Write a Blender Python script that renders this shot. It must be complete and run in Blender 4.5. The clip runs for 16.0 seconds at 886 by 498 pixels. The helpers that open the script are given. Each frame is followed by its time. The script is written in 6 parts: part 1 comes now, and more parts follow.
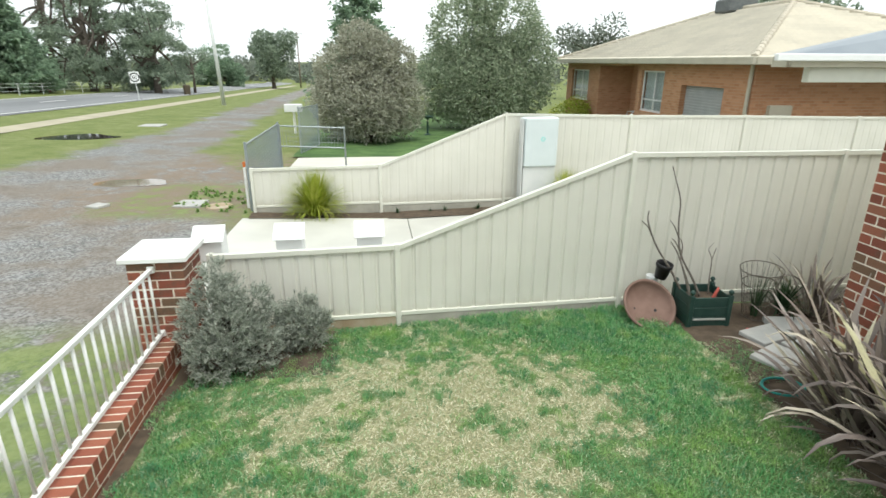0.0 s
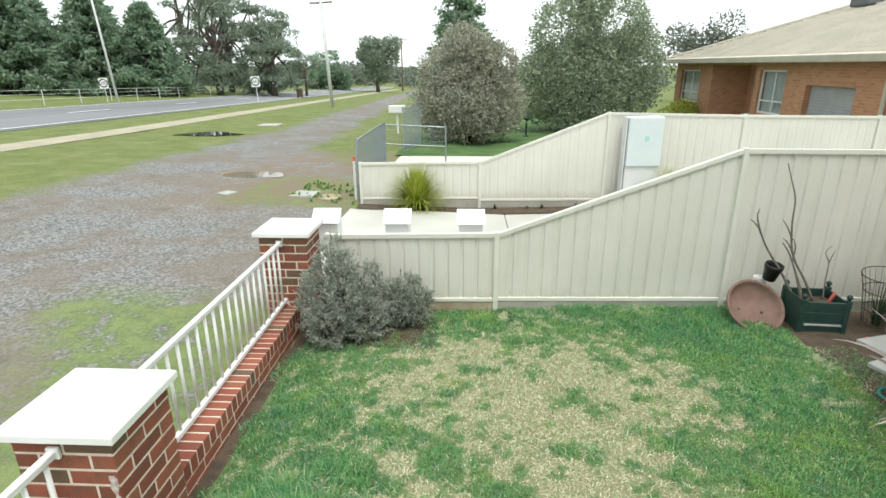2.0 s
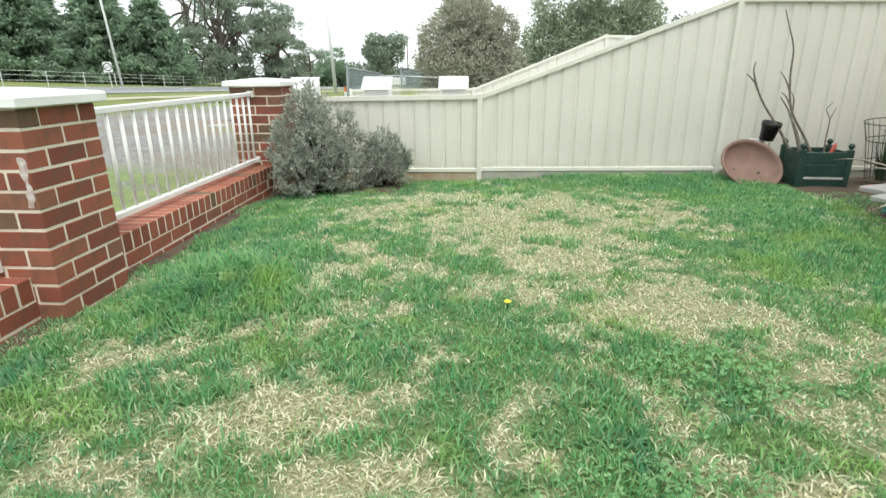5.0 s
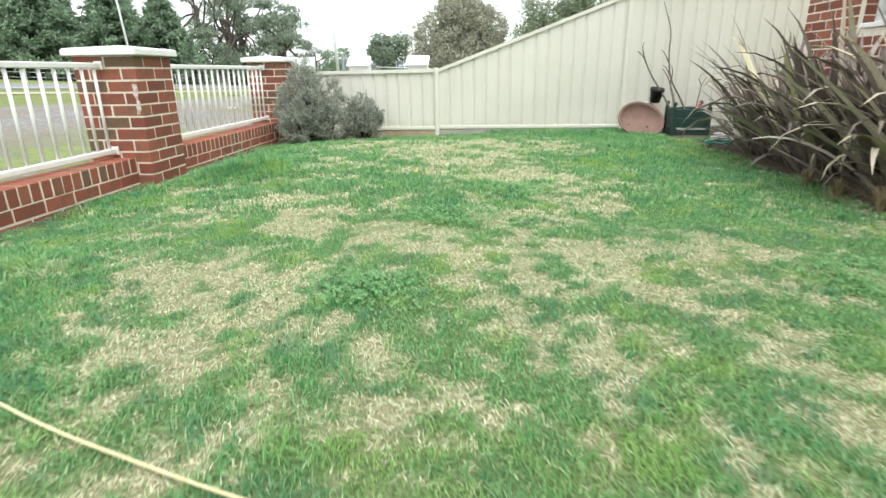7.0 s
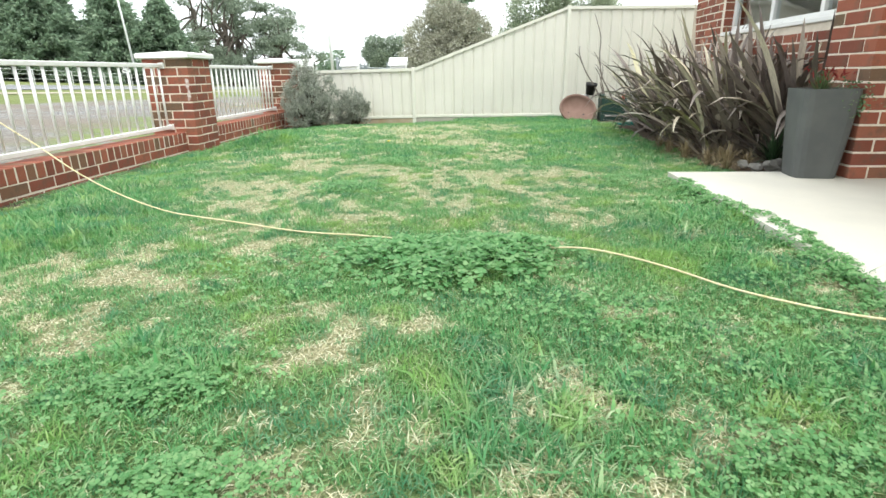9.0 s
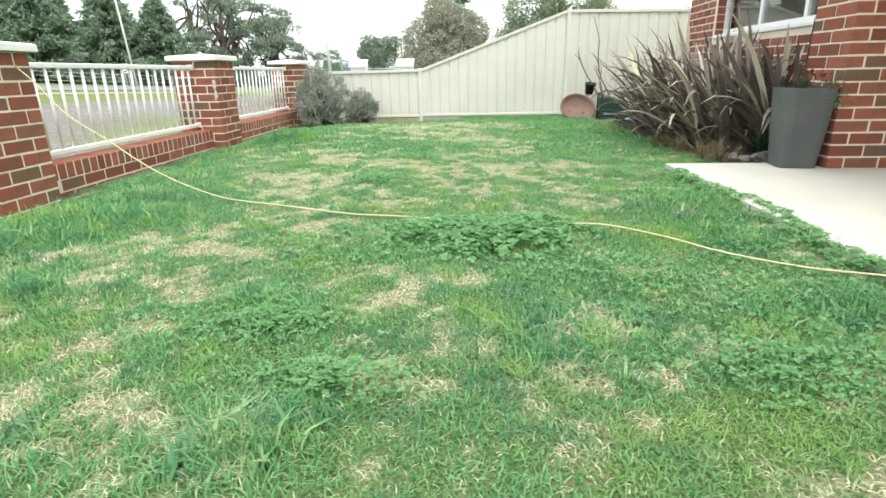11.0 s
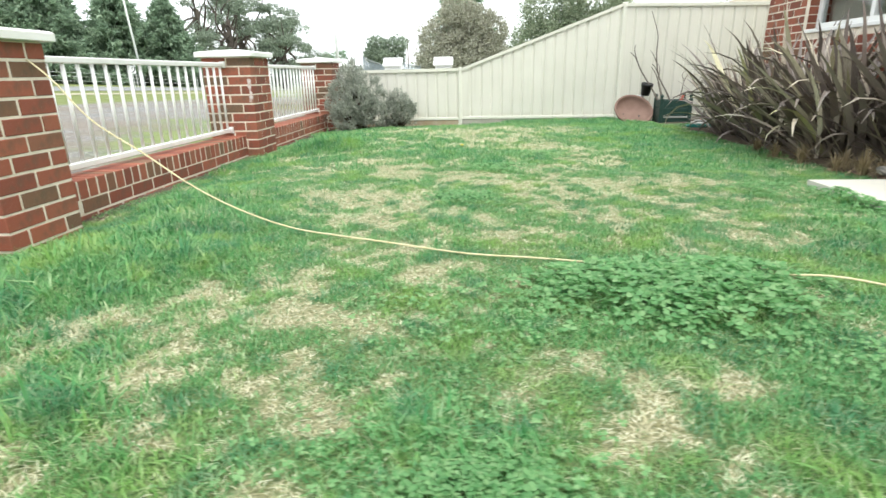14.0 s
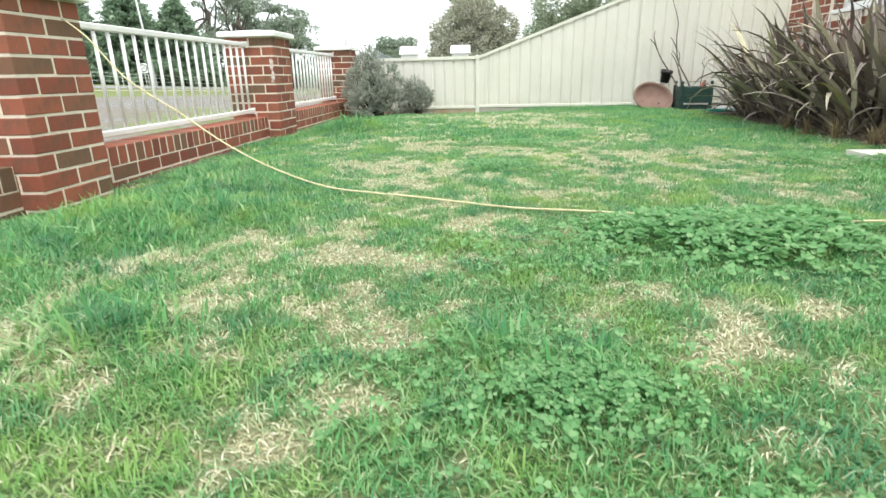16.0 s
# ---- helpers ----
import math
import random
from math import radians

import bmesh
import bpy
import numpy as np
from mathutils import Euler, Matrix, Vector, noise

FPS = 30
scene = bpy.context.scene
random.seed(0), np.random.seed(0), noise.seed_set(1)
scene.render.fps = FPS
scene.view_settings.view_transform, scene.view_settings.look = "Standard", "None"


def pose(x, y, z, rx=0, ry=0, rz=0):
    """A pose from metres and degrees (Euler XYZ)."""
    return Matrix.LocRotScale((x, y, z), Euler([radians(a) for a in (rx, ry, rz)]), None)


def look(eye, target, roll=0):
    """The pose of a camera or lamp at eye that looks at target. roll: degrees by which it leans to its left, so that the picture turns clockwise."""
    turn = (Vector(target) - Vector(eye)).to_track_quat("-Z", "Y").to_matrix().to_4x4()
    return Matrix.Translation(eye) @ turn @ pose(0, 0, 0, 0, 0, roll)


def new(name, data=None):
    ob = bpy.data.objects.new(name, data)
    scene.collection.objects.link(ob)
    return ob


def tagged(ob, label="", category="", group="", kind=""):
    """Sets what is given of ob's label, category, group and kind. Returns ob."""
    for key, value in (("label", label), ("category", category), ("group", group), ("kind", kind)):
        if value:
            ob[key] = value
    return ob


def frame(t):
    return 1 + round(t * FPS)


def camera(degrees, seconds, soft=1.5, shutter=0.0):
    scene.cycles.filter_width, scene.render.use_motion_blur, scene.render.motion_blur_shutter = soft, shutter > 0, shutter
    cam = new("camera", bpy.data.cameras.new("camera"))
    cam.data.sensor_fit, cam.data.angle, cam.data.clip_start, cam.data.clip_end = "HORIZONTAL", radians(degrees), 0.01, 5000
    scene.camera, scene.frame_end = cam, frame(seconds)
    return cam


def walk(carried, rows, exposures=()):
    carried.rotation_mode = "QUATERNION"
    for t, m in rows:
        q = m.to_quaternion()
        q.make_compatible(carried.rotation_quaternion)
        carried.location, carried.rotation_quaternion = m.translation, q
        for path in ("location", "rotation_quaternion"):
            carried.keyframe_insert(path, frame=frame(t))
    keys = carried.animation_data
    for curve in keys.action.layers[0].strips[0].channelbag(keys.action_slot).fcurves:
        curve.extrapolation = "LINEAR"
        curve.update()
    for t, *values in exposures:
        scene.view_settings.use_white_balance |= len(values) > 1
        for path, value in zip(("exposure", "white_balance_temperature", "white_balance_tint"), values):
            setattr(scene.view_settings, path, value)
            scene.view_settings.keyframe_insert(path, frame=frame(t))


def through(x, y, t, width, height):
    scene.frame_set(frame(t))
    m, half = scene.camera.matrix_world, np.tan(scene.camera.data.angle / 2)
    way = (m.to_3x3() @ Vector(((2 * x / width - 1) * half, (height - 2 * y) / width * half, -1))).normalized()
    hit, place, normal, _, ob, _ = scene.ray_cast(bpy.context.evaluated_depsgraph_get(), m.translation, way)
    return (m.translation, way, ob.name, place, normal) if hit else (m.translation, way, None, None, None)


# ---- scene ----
cam = camera(78.8, 16.0, shutter=0.2)
METRES, EYE, TILT, LEAN, TURN = 9.12, 2.54, 0.0, 0.0, -7.2
ROWS = [
    (0.0, 0.0, 0.0, 0.0, 0.08, -19.17, -0.24),
    (0.5, -0.01, -0.0159, -0.0025, 5.61, -19.09, 0.01),
    (1.0, -0.0245, -0.0209, -0.0031, 8.14, -18.99, 0.17),
    (1.5, -0.0235, -0.0299, -0.0042, 9.07, -18.9, 0.27),
    (2.0, -0.0069, -0.0339, -0.0078, 10.07, -18.8, 0.33),
    (2.5, 0.011, -0.0403, -0.0205, 10.43, -18.72, 0.33),
    (3.0, 0.0205, -0.0441, -0.0483, 10.44, -18.62, 0.32),
    (3.5, 0.0194, -0.0464, -0.0791, 10.5, -18.56, 0.29),
    (6.0, 0.045, -0.0709, -0.1932, 11.11, -18.26, 0.48),
    (6.5, 0.0786, -0.1453, -0.1941, 11.32, -18.26, 0.48),
    (7.0, 0.121, -0.2393, -0.1953, 11.42, -18.25, 0.65),
    (7.5, 0.1549, -0.3021, -0.196, 11.46, -18.16, 0.73),
    (8.0, 0.1787, -0.353, -0.1997, 11.46, -18.13, 0.76),
    (10.5, 0.1982, -0.4487, -0.1998, 10.09, -18.14, 0.91),
    (11.0, 0.1805, -0.4602, -0.1983, 10.38, -18.15, 0.95),
    (11.5, 0.1696, -0.4349, -0.1968, 10.84, -18.12, 0.96),
    (12.0, 0.1847, -0.4061, -0.1947, 11.25, -18.09, 1.01),
    (12.5, 0.2152, -0.3943, -0.1937, 11.33, -18.06, 1.02),
    (13.0, 0.2201, -0.3907, -0.1938, 11.16, -18.07, 0.97),
    (13.5, 0.1788, -0.3917, -0.195, 10.86, -18.09, 0.93),
    (14.0, 0.1015, -0.3916, -0.2, 10.79, -18.05, 0.9),
    (14.5, 0.0707, -0.3941, -0.2025, 10.83, -18.04, 0.93),
    (15.0, 0.069, -0.3977, -0.2041, 10.95, -18.05, 0.97),
    (15.5, 0.0767, -0.399, -0.203, 11.01, -18.03, 1.0),
    (16.0, 0.0862, -0.3965, -0.2214, 11.59, -17.91, 1.04),
]
walk(cam, [(t, pose(0, 0, EYE, TILT, LEAN, TURN) @ pose(METRES * x, METRES * y, METRES * z, 90 + pitch, roll, yaw)) for t, x, y, z, yaw, pitch, roll in ROWS], exposures=[(0.0, 0.67, 6350, 5), (3.7, 0.72, 6350, 5), (6.0, 0.98, 6350, 6), (7.0, 1.06, 6350, 7), (8.0, 1.13, 6350, 7), (16.0, 1.15, 6350, 7)])

# ---- world and light: a bright overcast day ----
world = bpy.data.worlds.new("overcast_sky")
scene.world = world
world.use_nodes = True
wn, wl = world.node_tree.nodes, world.node_tree.links
wn.clear()
sky = wn.new("ShaderNodeTexSky")
sky.sky_type, sky.sun_disc = "NISHITA", False
sky.sun_elevation, sky.sun_rotation = radians(66), radians(153)
sky.air_density, sky.dust_density = 1.0, 4.0
dim = wn.new("ShaderNodeVectorMath")
dim.operation = "SCALE"
dim.inputs["Scale"].default_value = 0.10
cloud_noise = wn.new("ShaderNodeTexNoise")
cloud_noise.inputs["Scale"].default_value, cloud_noise.inputs["Detail"].default_value = 1.6, 5
cloud = wn.new("ShaderNodeValToRGB")
cloud.color_ramp.elements[0].position, cloud.color_ramp.elements[0].color = 0.3, (0.80, 0.83, 0.86, 1)
cloud.color_ramp.elements[1].position, cloud.color_ramp.elements[1].color = 0.7, (0.97, 0.98, 0.98, 1)
cover = wn.new("ShaderNodeMix")
cover.data_type = "RGBA"
cover.inputs["Factor"].default_value = 0.9
back = wn.new("ShaderNodeBackground")
back.inputs["Strength"].default_value = 1.0
out = wn.new("ShaderNodeOutputWorld")
wl.new(sky.outputs[0], dim.inputs[0])
wl.new(cloud_noise.outputs["Fac"], cloud.inputs[0])
wl.new(dim.outputs[0], cover.inputs["A"])
wl.new(cloud.outputs[0], cover.inputs["B"])
wl.new(cover.outputs["Result"], back.inputs["Color"])
wl.new(back.outputs[0], out.inputs[0])

sun = new("sun", bpy.data.lights.new("sun", "SUN"))
sun.data.energy, sun.data.angle, sun.data.color = 1.5, radians(28), (1.0, 0.97, 0.92)
sun.matrix_world = look((6, -12, 30), (0, 0, 0))


# ---- materials ----
class Net:
    """A small helper that wires nodes of one material."""

    def __init__(self, name, rough=0.85, metal=0.0, spec=0.3):
        self.m = bpy.data.materials.new(name)
        self.m.use_nodes = True
        self.t = self.m.node_tree
        self.b = self.t.nodes["Principled BSDF"]
        self.b.inputs["Roughness"].default_value = rough
        self.b.inputs["Metallic"].default_value = metal
        self.b.inputs["Specular IOR Level"].default_value = spec
        self.co = self.t.nodes.new("ShaderNodeTexCoord").outputs["Object"]

    def put(self, sock, v):
        if hasattr(v, "links"):
            self.t.links.new(v, sock)
        else:
            sock.default_value = (*v, 1) if isinstance(v, tuple) and len(v) == 3 and sock.type == "RGBA" else v

    def noise(self, scale, detail=4, rough=0.55, vec=None, stretch=None):
        n = self.t.nodes.new("ShaderNodeTexNoise")
        n.inputs["Scale"].default_value, n.inputs["Detail"].default_value, n.inputs["Roughness"].default_value = scale, detail, rough
        vec = vec or self.co
        if stretch:
            mp = self.t.nodes.new("ShaderNodeMapping")
            mp.inputs["Scale"].default_value = stretch
            self.t.links.new(vec, mp.inputs["Vector"])
            vec = mp.outputs[0]
        self.t.links.new(vec, n.inputs["Vector"])
        return n.outputs["Fac"]

    def cells(self, scale, out="Distance"):
        n = self.t.nodes.new("ShaderNodeTexVoronoi")
        n.inputs["Scale"].default_value = scale
        self.t.links.new(self.co, n.inputs["Vector"])
        return n.outputs[out]

    def step(self, v, a, b, lo=0.0, hi=1.0):
        n = self.t.nodes.new("ShaderNodeMapRange")
        n.interpolation_type = "SMOOTHSTEP"
        for k, x in zip(("Value", "From Min", "From Max", "To Min", "To Max"), (v, a, b, lo, hi)):
            self.put(n.inputs[k], x)
        return n.outputs[0]

    def math(self, op, a, b=0.0):
        n = self.t.nodes.new("ShaderNodeMath")
        n.operation = op
        self.put(n.inputs[0], a)
        self.put(n.inputs[1], b)
        return n.outputs[0]

    def mix(self, f, a, b, blend="MIX"):
        n = self.t.nodes.new("ShaderNodeMix")
        n.data_type, n.blend_type = "RGBA", blend
        self.put(n.inputs["Factor"], f)
        self.put(n.inputs["A"], a)
        self.put(n.inputs["B"], b)
        return n.outputs["Result"]

    def ramp(self, f, stops):
        n = self.t.nodes.new("ShaderNodeValToRGB")
        e = n.color_ramp.elements
        while len(e) < len(stops):
            e.new(0.5)
        for el, (p, c) in zip(e, stops):
            el.position, el.color = p, (*c, 1)
        self.put(n.inputs[0], f)
        return n.outputs[0]

    def xyz(self):
        n = self.t.nodes.new("ShaderNodeSeparateXYZ")
        self.t.links.new(self.co, n.inputs[0])
        return n.outputs

    def island(self):
        return self.t.nodes.new("ShaderNodeNewGeometry").outputs["Random Per Island"]

    def piece(self):
        return self.t.nodes.new("ShaderNodeObjectInfo").outputs["Random"]

    def attr(self, name):
        n = self.t.nodes.new("ShaderNodeAttribute")
        n.attribute_name = name
        return n.outputs["Fac"]

    def done(self, colour, bump=None, strength=0.3, dist=0.01, rough=None):
        self.put(self.b.inputs["Base Color"], colour)
        if rough is not None:
            self.put(self.b.inputs["Roughness"], rough)
        if bump is not None:
            n = self.t.nodes.new("ShaderNodeBump")
            n.inputs["Strength"].default_value, n.inputs["Distance"].default_value = strength, dist
            self.put(n.inputs["Height"], bump)
            self.t.links.new(n.outputs[0], self.b.inputs["Normal"])
        return self.m


def plain(name, c1, c2, scale=6, rough=0.6, metal=0.0, bump=0.1, fine=90, spec=0.35, dirt=0.12):
    n = Net(name, rough, metal, spec)
    big, small = n.noise(scale, 5), n.noise(fine, 3)
    col = n.mix(n.step(big, 0.3, 0.7), c1, c2)
    col = n.mix(n.step(small, 0.55, 0.8, 0, dirt), col, tuple(v * 0.5 for v in c1))
    return n.done(col, small, bump, 0.004)


def leafy(name, stops, rough=0.6, through=0.25, spec=0.25):
    n = Net(name, rough, 0.0, spec)
    col = n.ramp(n.island(), stops)
    col = n.mix(n.step(n.noise(1.3, 3), 0.4, 0.7, 0, 0.25), col, tuple(v * 0.8 for v in stops[0][1]))
    n.done(col)
    tr = n.t.nodes.new("ShaderNodeBsdfTranslucent")
    n.t.links.new(col, tr.inputs[0])
    mx = n.t.nodes.new("ShaderNodeMixShader")
    mx.inputs[0].default_value = through
    n.t.links.new(n.b.outputs[0], mx.inputs[1])
    n.t.links.new(tr.outputs[0], mx.inputs[2])
    n.t.links.new(mx.outputs[0], n.t.nodes["Material Output"].inputs[0])
    return n.m


def brick_material(name, stops, stain=(0.10, 0.085, 0.06)):
    n = Net(name, 0.8, 0, 0.25)
    col = n.ramp(n.piece(), stops)
    fire = n.step(n.noise(9, 4), 0.5, 0.72, 0, 0.55)
    col = n.mix(fire, col, stain)
    speck = n.noise(160, 3)
    col = n.mix(n.step(speck, 0.6, 0.75, 0, 0.3), col, (0.45, 0.30, 0.22))
    return n.done(col, n.math("ADD", speck, n.noise(30, 3)), 0.35, 0.004)


RED = [(0.0, (0.18, 0.06, 0.04)), (0.35, (0.26, 0.083, 0.053)), (0.65, (0.31, 0.105, 0.064)), (0.82, (0.25, 0.105, 0.066)), (0.92, (0.175, 0.10, 0.062)), (1.0, (0.14, 0.095, 0.06))]
brick_red = brick_material("red_brick", RED)
mortar_cream = plain("cream_mortar", (0.74, 0.66, 0.55), (0.63, 0.56, 0.46), 14, 0.95, bump=0.5, fine=200)
cap_white = plain("white_cap_paint", (0.80, 0.80, 0.77), (0.74, 0.74, 0.70), 5, 0.55, bump=0.25, fine=70, dirt=0.06)
rail_white = plain("white_powder_coat", (0.78, 0.78, 0.76), (0.72, 0.72, 0.69), 9, 0.4, bump=0.05, dirt=0.06)
box_white = plain("white_enamel", (0.80, 0.81, 0.80), (0.76, 0.77, 0.76), 4, 0.35, bump=0.03, dirt=0.04)


def fence_material():
    n = Net("cream_steel", 0.42, 0.0, 0.4)
    col = n.mix(n.step(n.noise(1.1, 4), 0.3, 0.7), (0.675, 0.66, 0.585), (0.62, 0.61, 0.535))
    streak = n.noise(14, 3, stretch=(1, 1, 0.06))
    col = n.mix(n.step(streak, 0.5, 0.75, 0, 0.16), col, (0.40, 0.38, 0.31))
    low = n.step(n.math("ADD", n.xyz()[2], n.math("MULTIPLY", n.noise(7, 3), 0.2)), 0.08, 0.26, 0.35, 0)
    col = n.mix(low, col, (0.38, 0.34, 0.26))
    return n.done(col, n.noise(3, 2), 0.06, 0.02)


fence_cream = fence_material()
fence_trim = plain("cream_steel_trim", (0.68, 0.675, 0.59), (0.63, 0.625, 0.545), 3, 0.4, bump=0.03, dirt=0.08)
plinth_wood = plain("weathered_plinth_timber", (0.33, 0.24, 0.15), (0.42, 0.36, 0.27), 3, 0.9, bump=0.5, fine=60)
plinth_grey = plain("grey_concrete_plinth", (0.42, 0.40, 0.34), (0.33, 0.32, 0.27), 4, 0.9, bump=0.4, fine=80)
concrete_pale = plain("pale_concrete", (0.60, 0.575, 0.50), (0.53, 0.51, 0.45), 1.4, 0.8, bump=0.25, fine=140)
concrete_wet = plain("damp_concrete", (0.56, 0.55, 0.49), (0.48, 0.47, 0.42), 0.9, 0.45, bump=0.15, fine=140)
terracotta = plain("faded_terracotta", (0.17, 0.105, 0.082), (0.22, 0.14, 0.112), 7, 0.85, bump=0.25, fine=110)
green_paint = plain("dark_green_paint", (0.016, 0.045, 0.036), (0.028, 0.062, 0.05), 12, 0.45, bump=0.15)
charcoal = plain("charcoal_fibreclay", (0.085, 0.09, 0.088), (0.11, 0.115, 0.11), 5, 0.7, bump=0.2, fine=150)
black_plastic = plain("black_plastic", (0.012, 0.012, 0.013), (0.02, 0.02, 0.021), 10, 0.4)
dead_wood = plain("dead_grey_wood", (0.095, 0.08, 0.066), (0.17, 0.15, 0.125), 25, 0.9, bump=0.6, fine=80)
galv = plain("galvanised_steel", (0.30, 0.34, 0.36), (0.38, 0.42, 0.43), 8, 0.45, 0.6)
blue_grey = plain("blue_grey_mesh", (0.24, 0.29, 0.32), (0.29, 0.34, 0.37), 5, 0.5, 0.3)
pole_grey = plain("grey_pole", (0.56, 0.58, 0.57), (0.64, 0.65, 0.63), 3, 0.6)
timber_pole = plain("weathered_pole_timber", (0.16, 0.13, 0.10), (0.24, 0.20, 0.16), 3, 0.9)
stone_grey = plain("grey_paver", (0.36, 0.36, 0.34), (0.44, 0.43, 0.40), 5, 0.9, bump=0.5)
rust_wire = plain("dull_wire", (0.10, 0.085, 0.07), (0.16, 0.14, 0.11), 20, 0.7, 0.5)
rope_yellow = plain("yellow_rope", (0.58, 0.51, 0.28), (0.66, 0.60, 0.40), 60, 0.8, bump=0.6, fine=300)
orange_plastic = plain("orange_plastic", (0.55, 0.14, 0.03), (0.62, 0.18, 0.05), 8, 0.5)
red_plastic = plain("faded_red_plastic", (0.50, 0.09, 0.07), (0.55, 0.16, 0.12), 8, 0.5)
teal_hose = plain("teal_hose", (0.02, 0.20, 0.17), (0.03, 0.26, 0.22), 9, 0.45)
sign_black = plain("black_print", (0.03, 0.03, 0.03), (0.05, 0.05, 0.05), 9, 0.6)
teal_print = plain("teal_print", (0.20, 0.62, 0.58), (0.22, 0.65, 0.6), 9, 0.5)


# ---- small building helpers ----
def quick_mesh(name, verts, faces, attrs=None):
    """A mesh from arrays: verts (n, 3), faces (m, k) of one corner count."""
    verts, faces = np.asarray(verts, np.float32), np.asarray(faces, np.int32)
    me = bpy.data.meshes.new(name)
    me.vertices.add(len(verts))
    me.vertices.foreach_set("co", verts.ravel())
    me.loops.add(faces.size)
    me.loops.foreach_set("vertex_index", faces.ravel())
    me.polygons.add(len(faces))
    me.polygons.foreach_set("loop_start", np.arange(0, faces.size, faces.shape[1], dtype=np.int32))
    for key, values in (attrs or {}).items():
        me.attributes.new(key, "FLOAT", "POINT").data.foreach_set("value", np.asarray(values, np.float32))
    me.update(calc_edges=True)
    return me


def to_mesh(name, bm, smooth=False):
    me = bpy.data.meshes.new(name)
    bmesh.ops.recalc_face_normals(bm, faces=bm.faces[:])
    bm.to_mesh(me)
    bm.free()
    if smooth:
        me.polygons.foreach_set("use_smooth", [True] * len(me.polygons))
    return me


def part(name, geo, material, parent=None, label="", m=None, smooth=False):
    """Links a bmesh or a mesh as one object under a thing or a part."""
    me = to_mesh(name, geo, smooth) if isinstance(geo, bmesh.types.BMesh) else geo
    if material and not me.materials:
        me.materials.append(material)
    ob = new(name, me)
    if parent:
        ob.parent = parent
    if m is not None:
        ob.matrix_basis = m
    if label:
        ob["label"] = label
    return ob


def thing(name, label, category, m=None, group="", kind=""):
    ob = new(name)
    ob.empty_display_size = 0.1
    if m is not None:
        ob.matrix_basis = m
    return tagged(ob, label, category, group, kind)


def box(x0, x1, y0, y1, z0, z1, bevel=0.0, bm=None):
    bm = bm or bmesh.new()
    made = bmesh.ops.create_cube(bm, size=1.0, matrix=Matrix.LocRotScale(((x0 + x1) / 2, (y0 + y1) / 2, (z0 + z1) / 2), None, (x1 - x0, y1 - y0, z1 - z0)))
    if bevel:
        edges = list({e for v in made["verts"] for e in v.link_edges})
        bmesh.ops.bevel(bm, geom=edges, offset=bevel, segments=1, affect="EDGES")
    return bm


def tube(points, radii, sides=8, bm=None, close=True):
    """A round bar along points, with a radius at each."""
    bm = bm or bmesh.new()
    pts = [Vector(p) for p in points]
    if not hasattr(radii, "__len__"):
        radii = [radii] * len(pts)
    rings = []
    for i, p in enumerate(pts):
        d = (pts[min(i + 1, len(pts) - 1)] - pts[max(i - 1, 0)]).normalized()
        side = d.cross(Vector((0.31, 0.17, 0.93)) if abs(d.z) < 0.95 else Vector((1, 0.1, 0))).normalized()
        up = side.cross(d)
        rings.append([bm.verts.new(p + radii[i] * (math.cos(a) * side + math.sin(a) * up)) for a in (2 * math.pi * k / sides for k in range(sides))])
    for a, b in zip(rings, rings[1:]):
        for k in range(sides):
            bm.faces.new((a[k], a[(k + 1) % sides], b[(k + 1) % sides], b[k]))
    if close:
        bm.faces.new(rings[0][::-1])
        bm.faces.new(rings[-1])
    return bm


def lathe(profile, sides=32, bm=None):
    """Turns (radius, z) pairs round the z axis."""
    bm = bm or bmesh.new()
    rings = [[bm.verts.new((r * math.cos(2 * math.pi * k / sides), r * math.sin(2 * math.pi * k / sides), z)) for k in range(sides)] for r, z in profile]
    for a, b in zip(rings, rings[1:]):
        for k in range(sides):
            bm.faces.new((a[k], a[(k + 1) % sides], b[(k + 1) % sides], b[k]))
    return bm


def prism(outline, y0, y1, bm=None):
    """A solid whose outline of (x, z) pairs is drawn out from y0 to y1."""
    bm = bm or bmesh.new()
    a = [bm.verts.new((x, y0, z)) for x, z in outline]
    b = [bm.verts.new((x, y1, z)) for x, z in outline]
    bm.faces.new(a)
    bm.faces.new(b[::-1])
    for k in range(len(a)):
        j = (k + 1) % len(a)
        bm.faces.new((a[k], b[k], b[j], a[j]))
    return bm


def leaf_mesh(name, centres, along, length, width, rng, fold=0.25, bend=0.3):
    """Many small leaves, each a folded kite of four corners and two faces."""
    n = len(centres)
    along = along / (np.linalg.norm(along, axis=1, keepdims=True) + 1e-9)
    side = np.cross(along, rng.normal(size=(n, 3)))
    side /= np.linalg.norm(side, axis=1, keepdims=True) + 1e-9
    up = np.cross(side, along)
    L = length * rng.uniform(0.6, 1.35, (n, 1))
    W = width * rng.uniform(0.6, 1.35, (n, 1))
    v = np.empty((n, 4, 3))
    v[:, 0] = centres
    v[:, 1] = centres + along * L * 0.5 + side * W * 0.5 + up * W * fold
    v[:, 2] = centres + along * L - up * L * bend
    v[:, 3] = centres + along * L * 0.5 - side * W * 0.5 + up * W * fold
    base = np.arange(n)[:, None] * 4
    f = np.concatenate([base + [0, 1, 2], base + [0, 2, 3]])
    return quick_mesh(name, v.reshape(-1, 3), f)


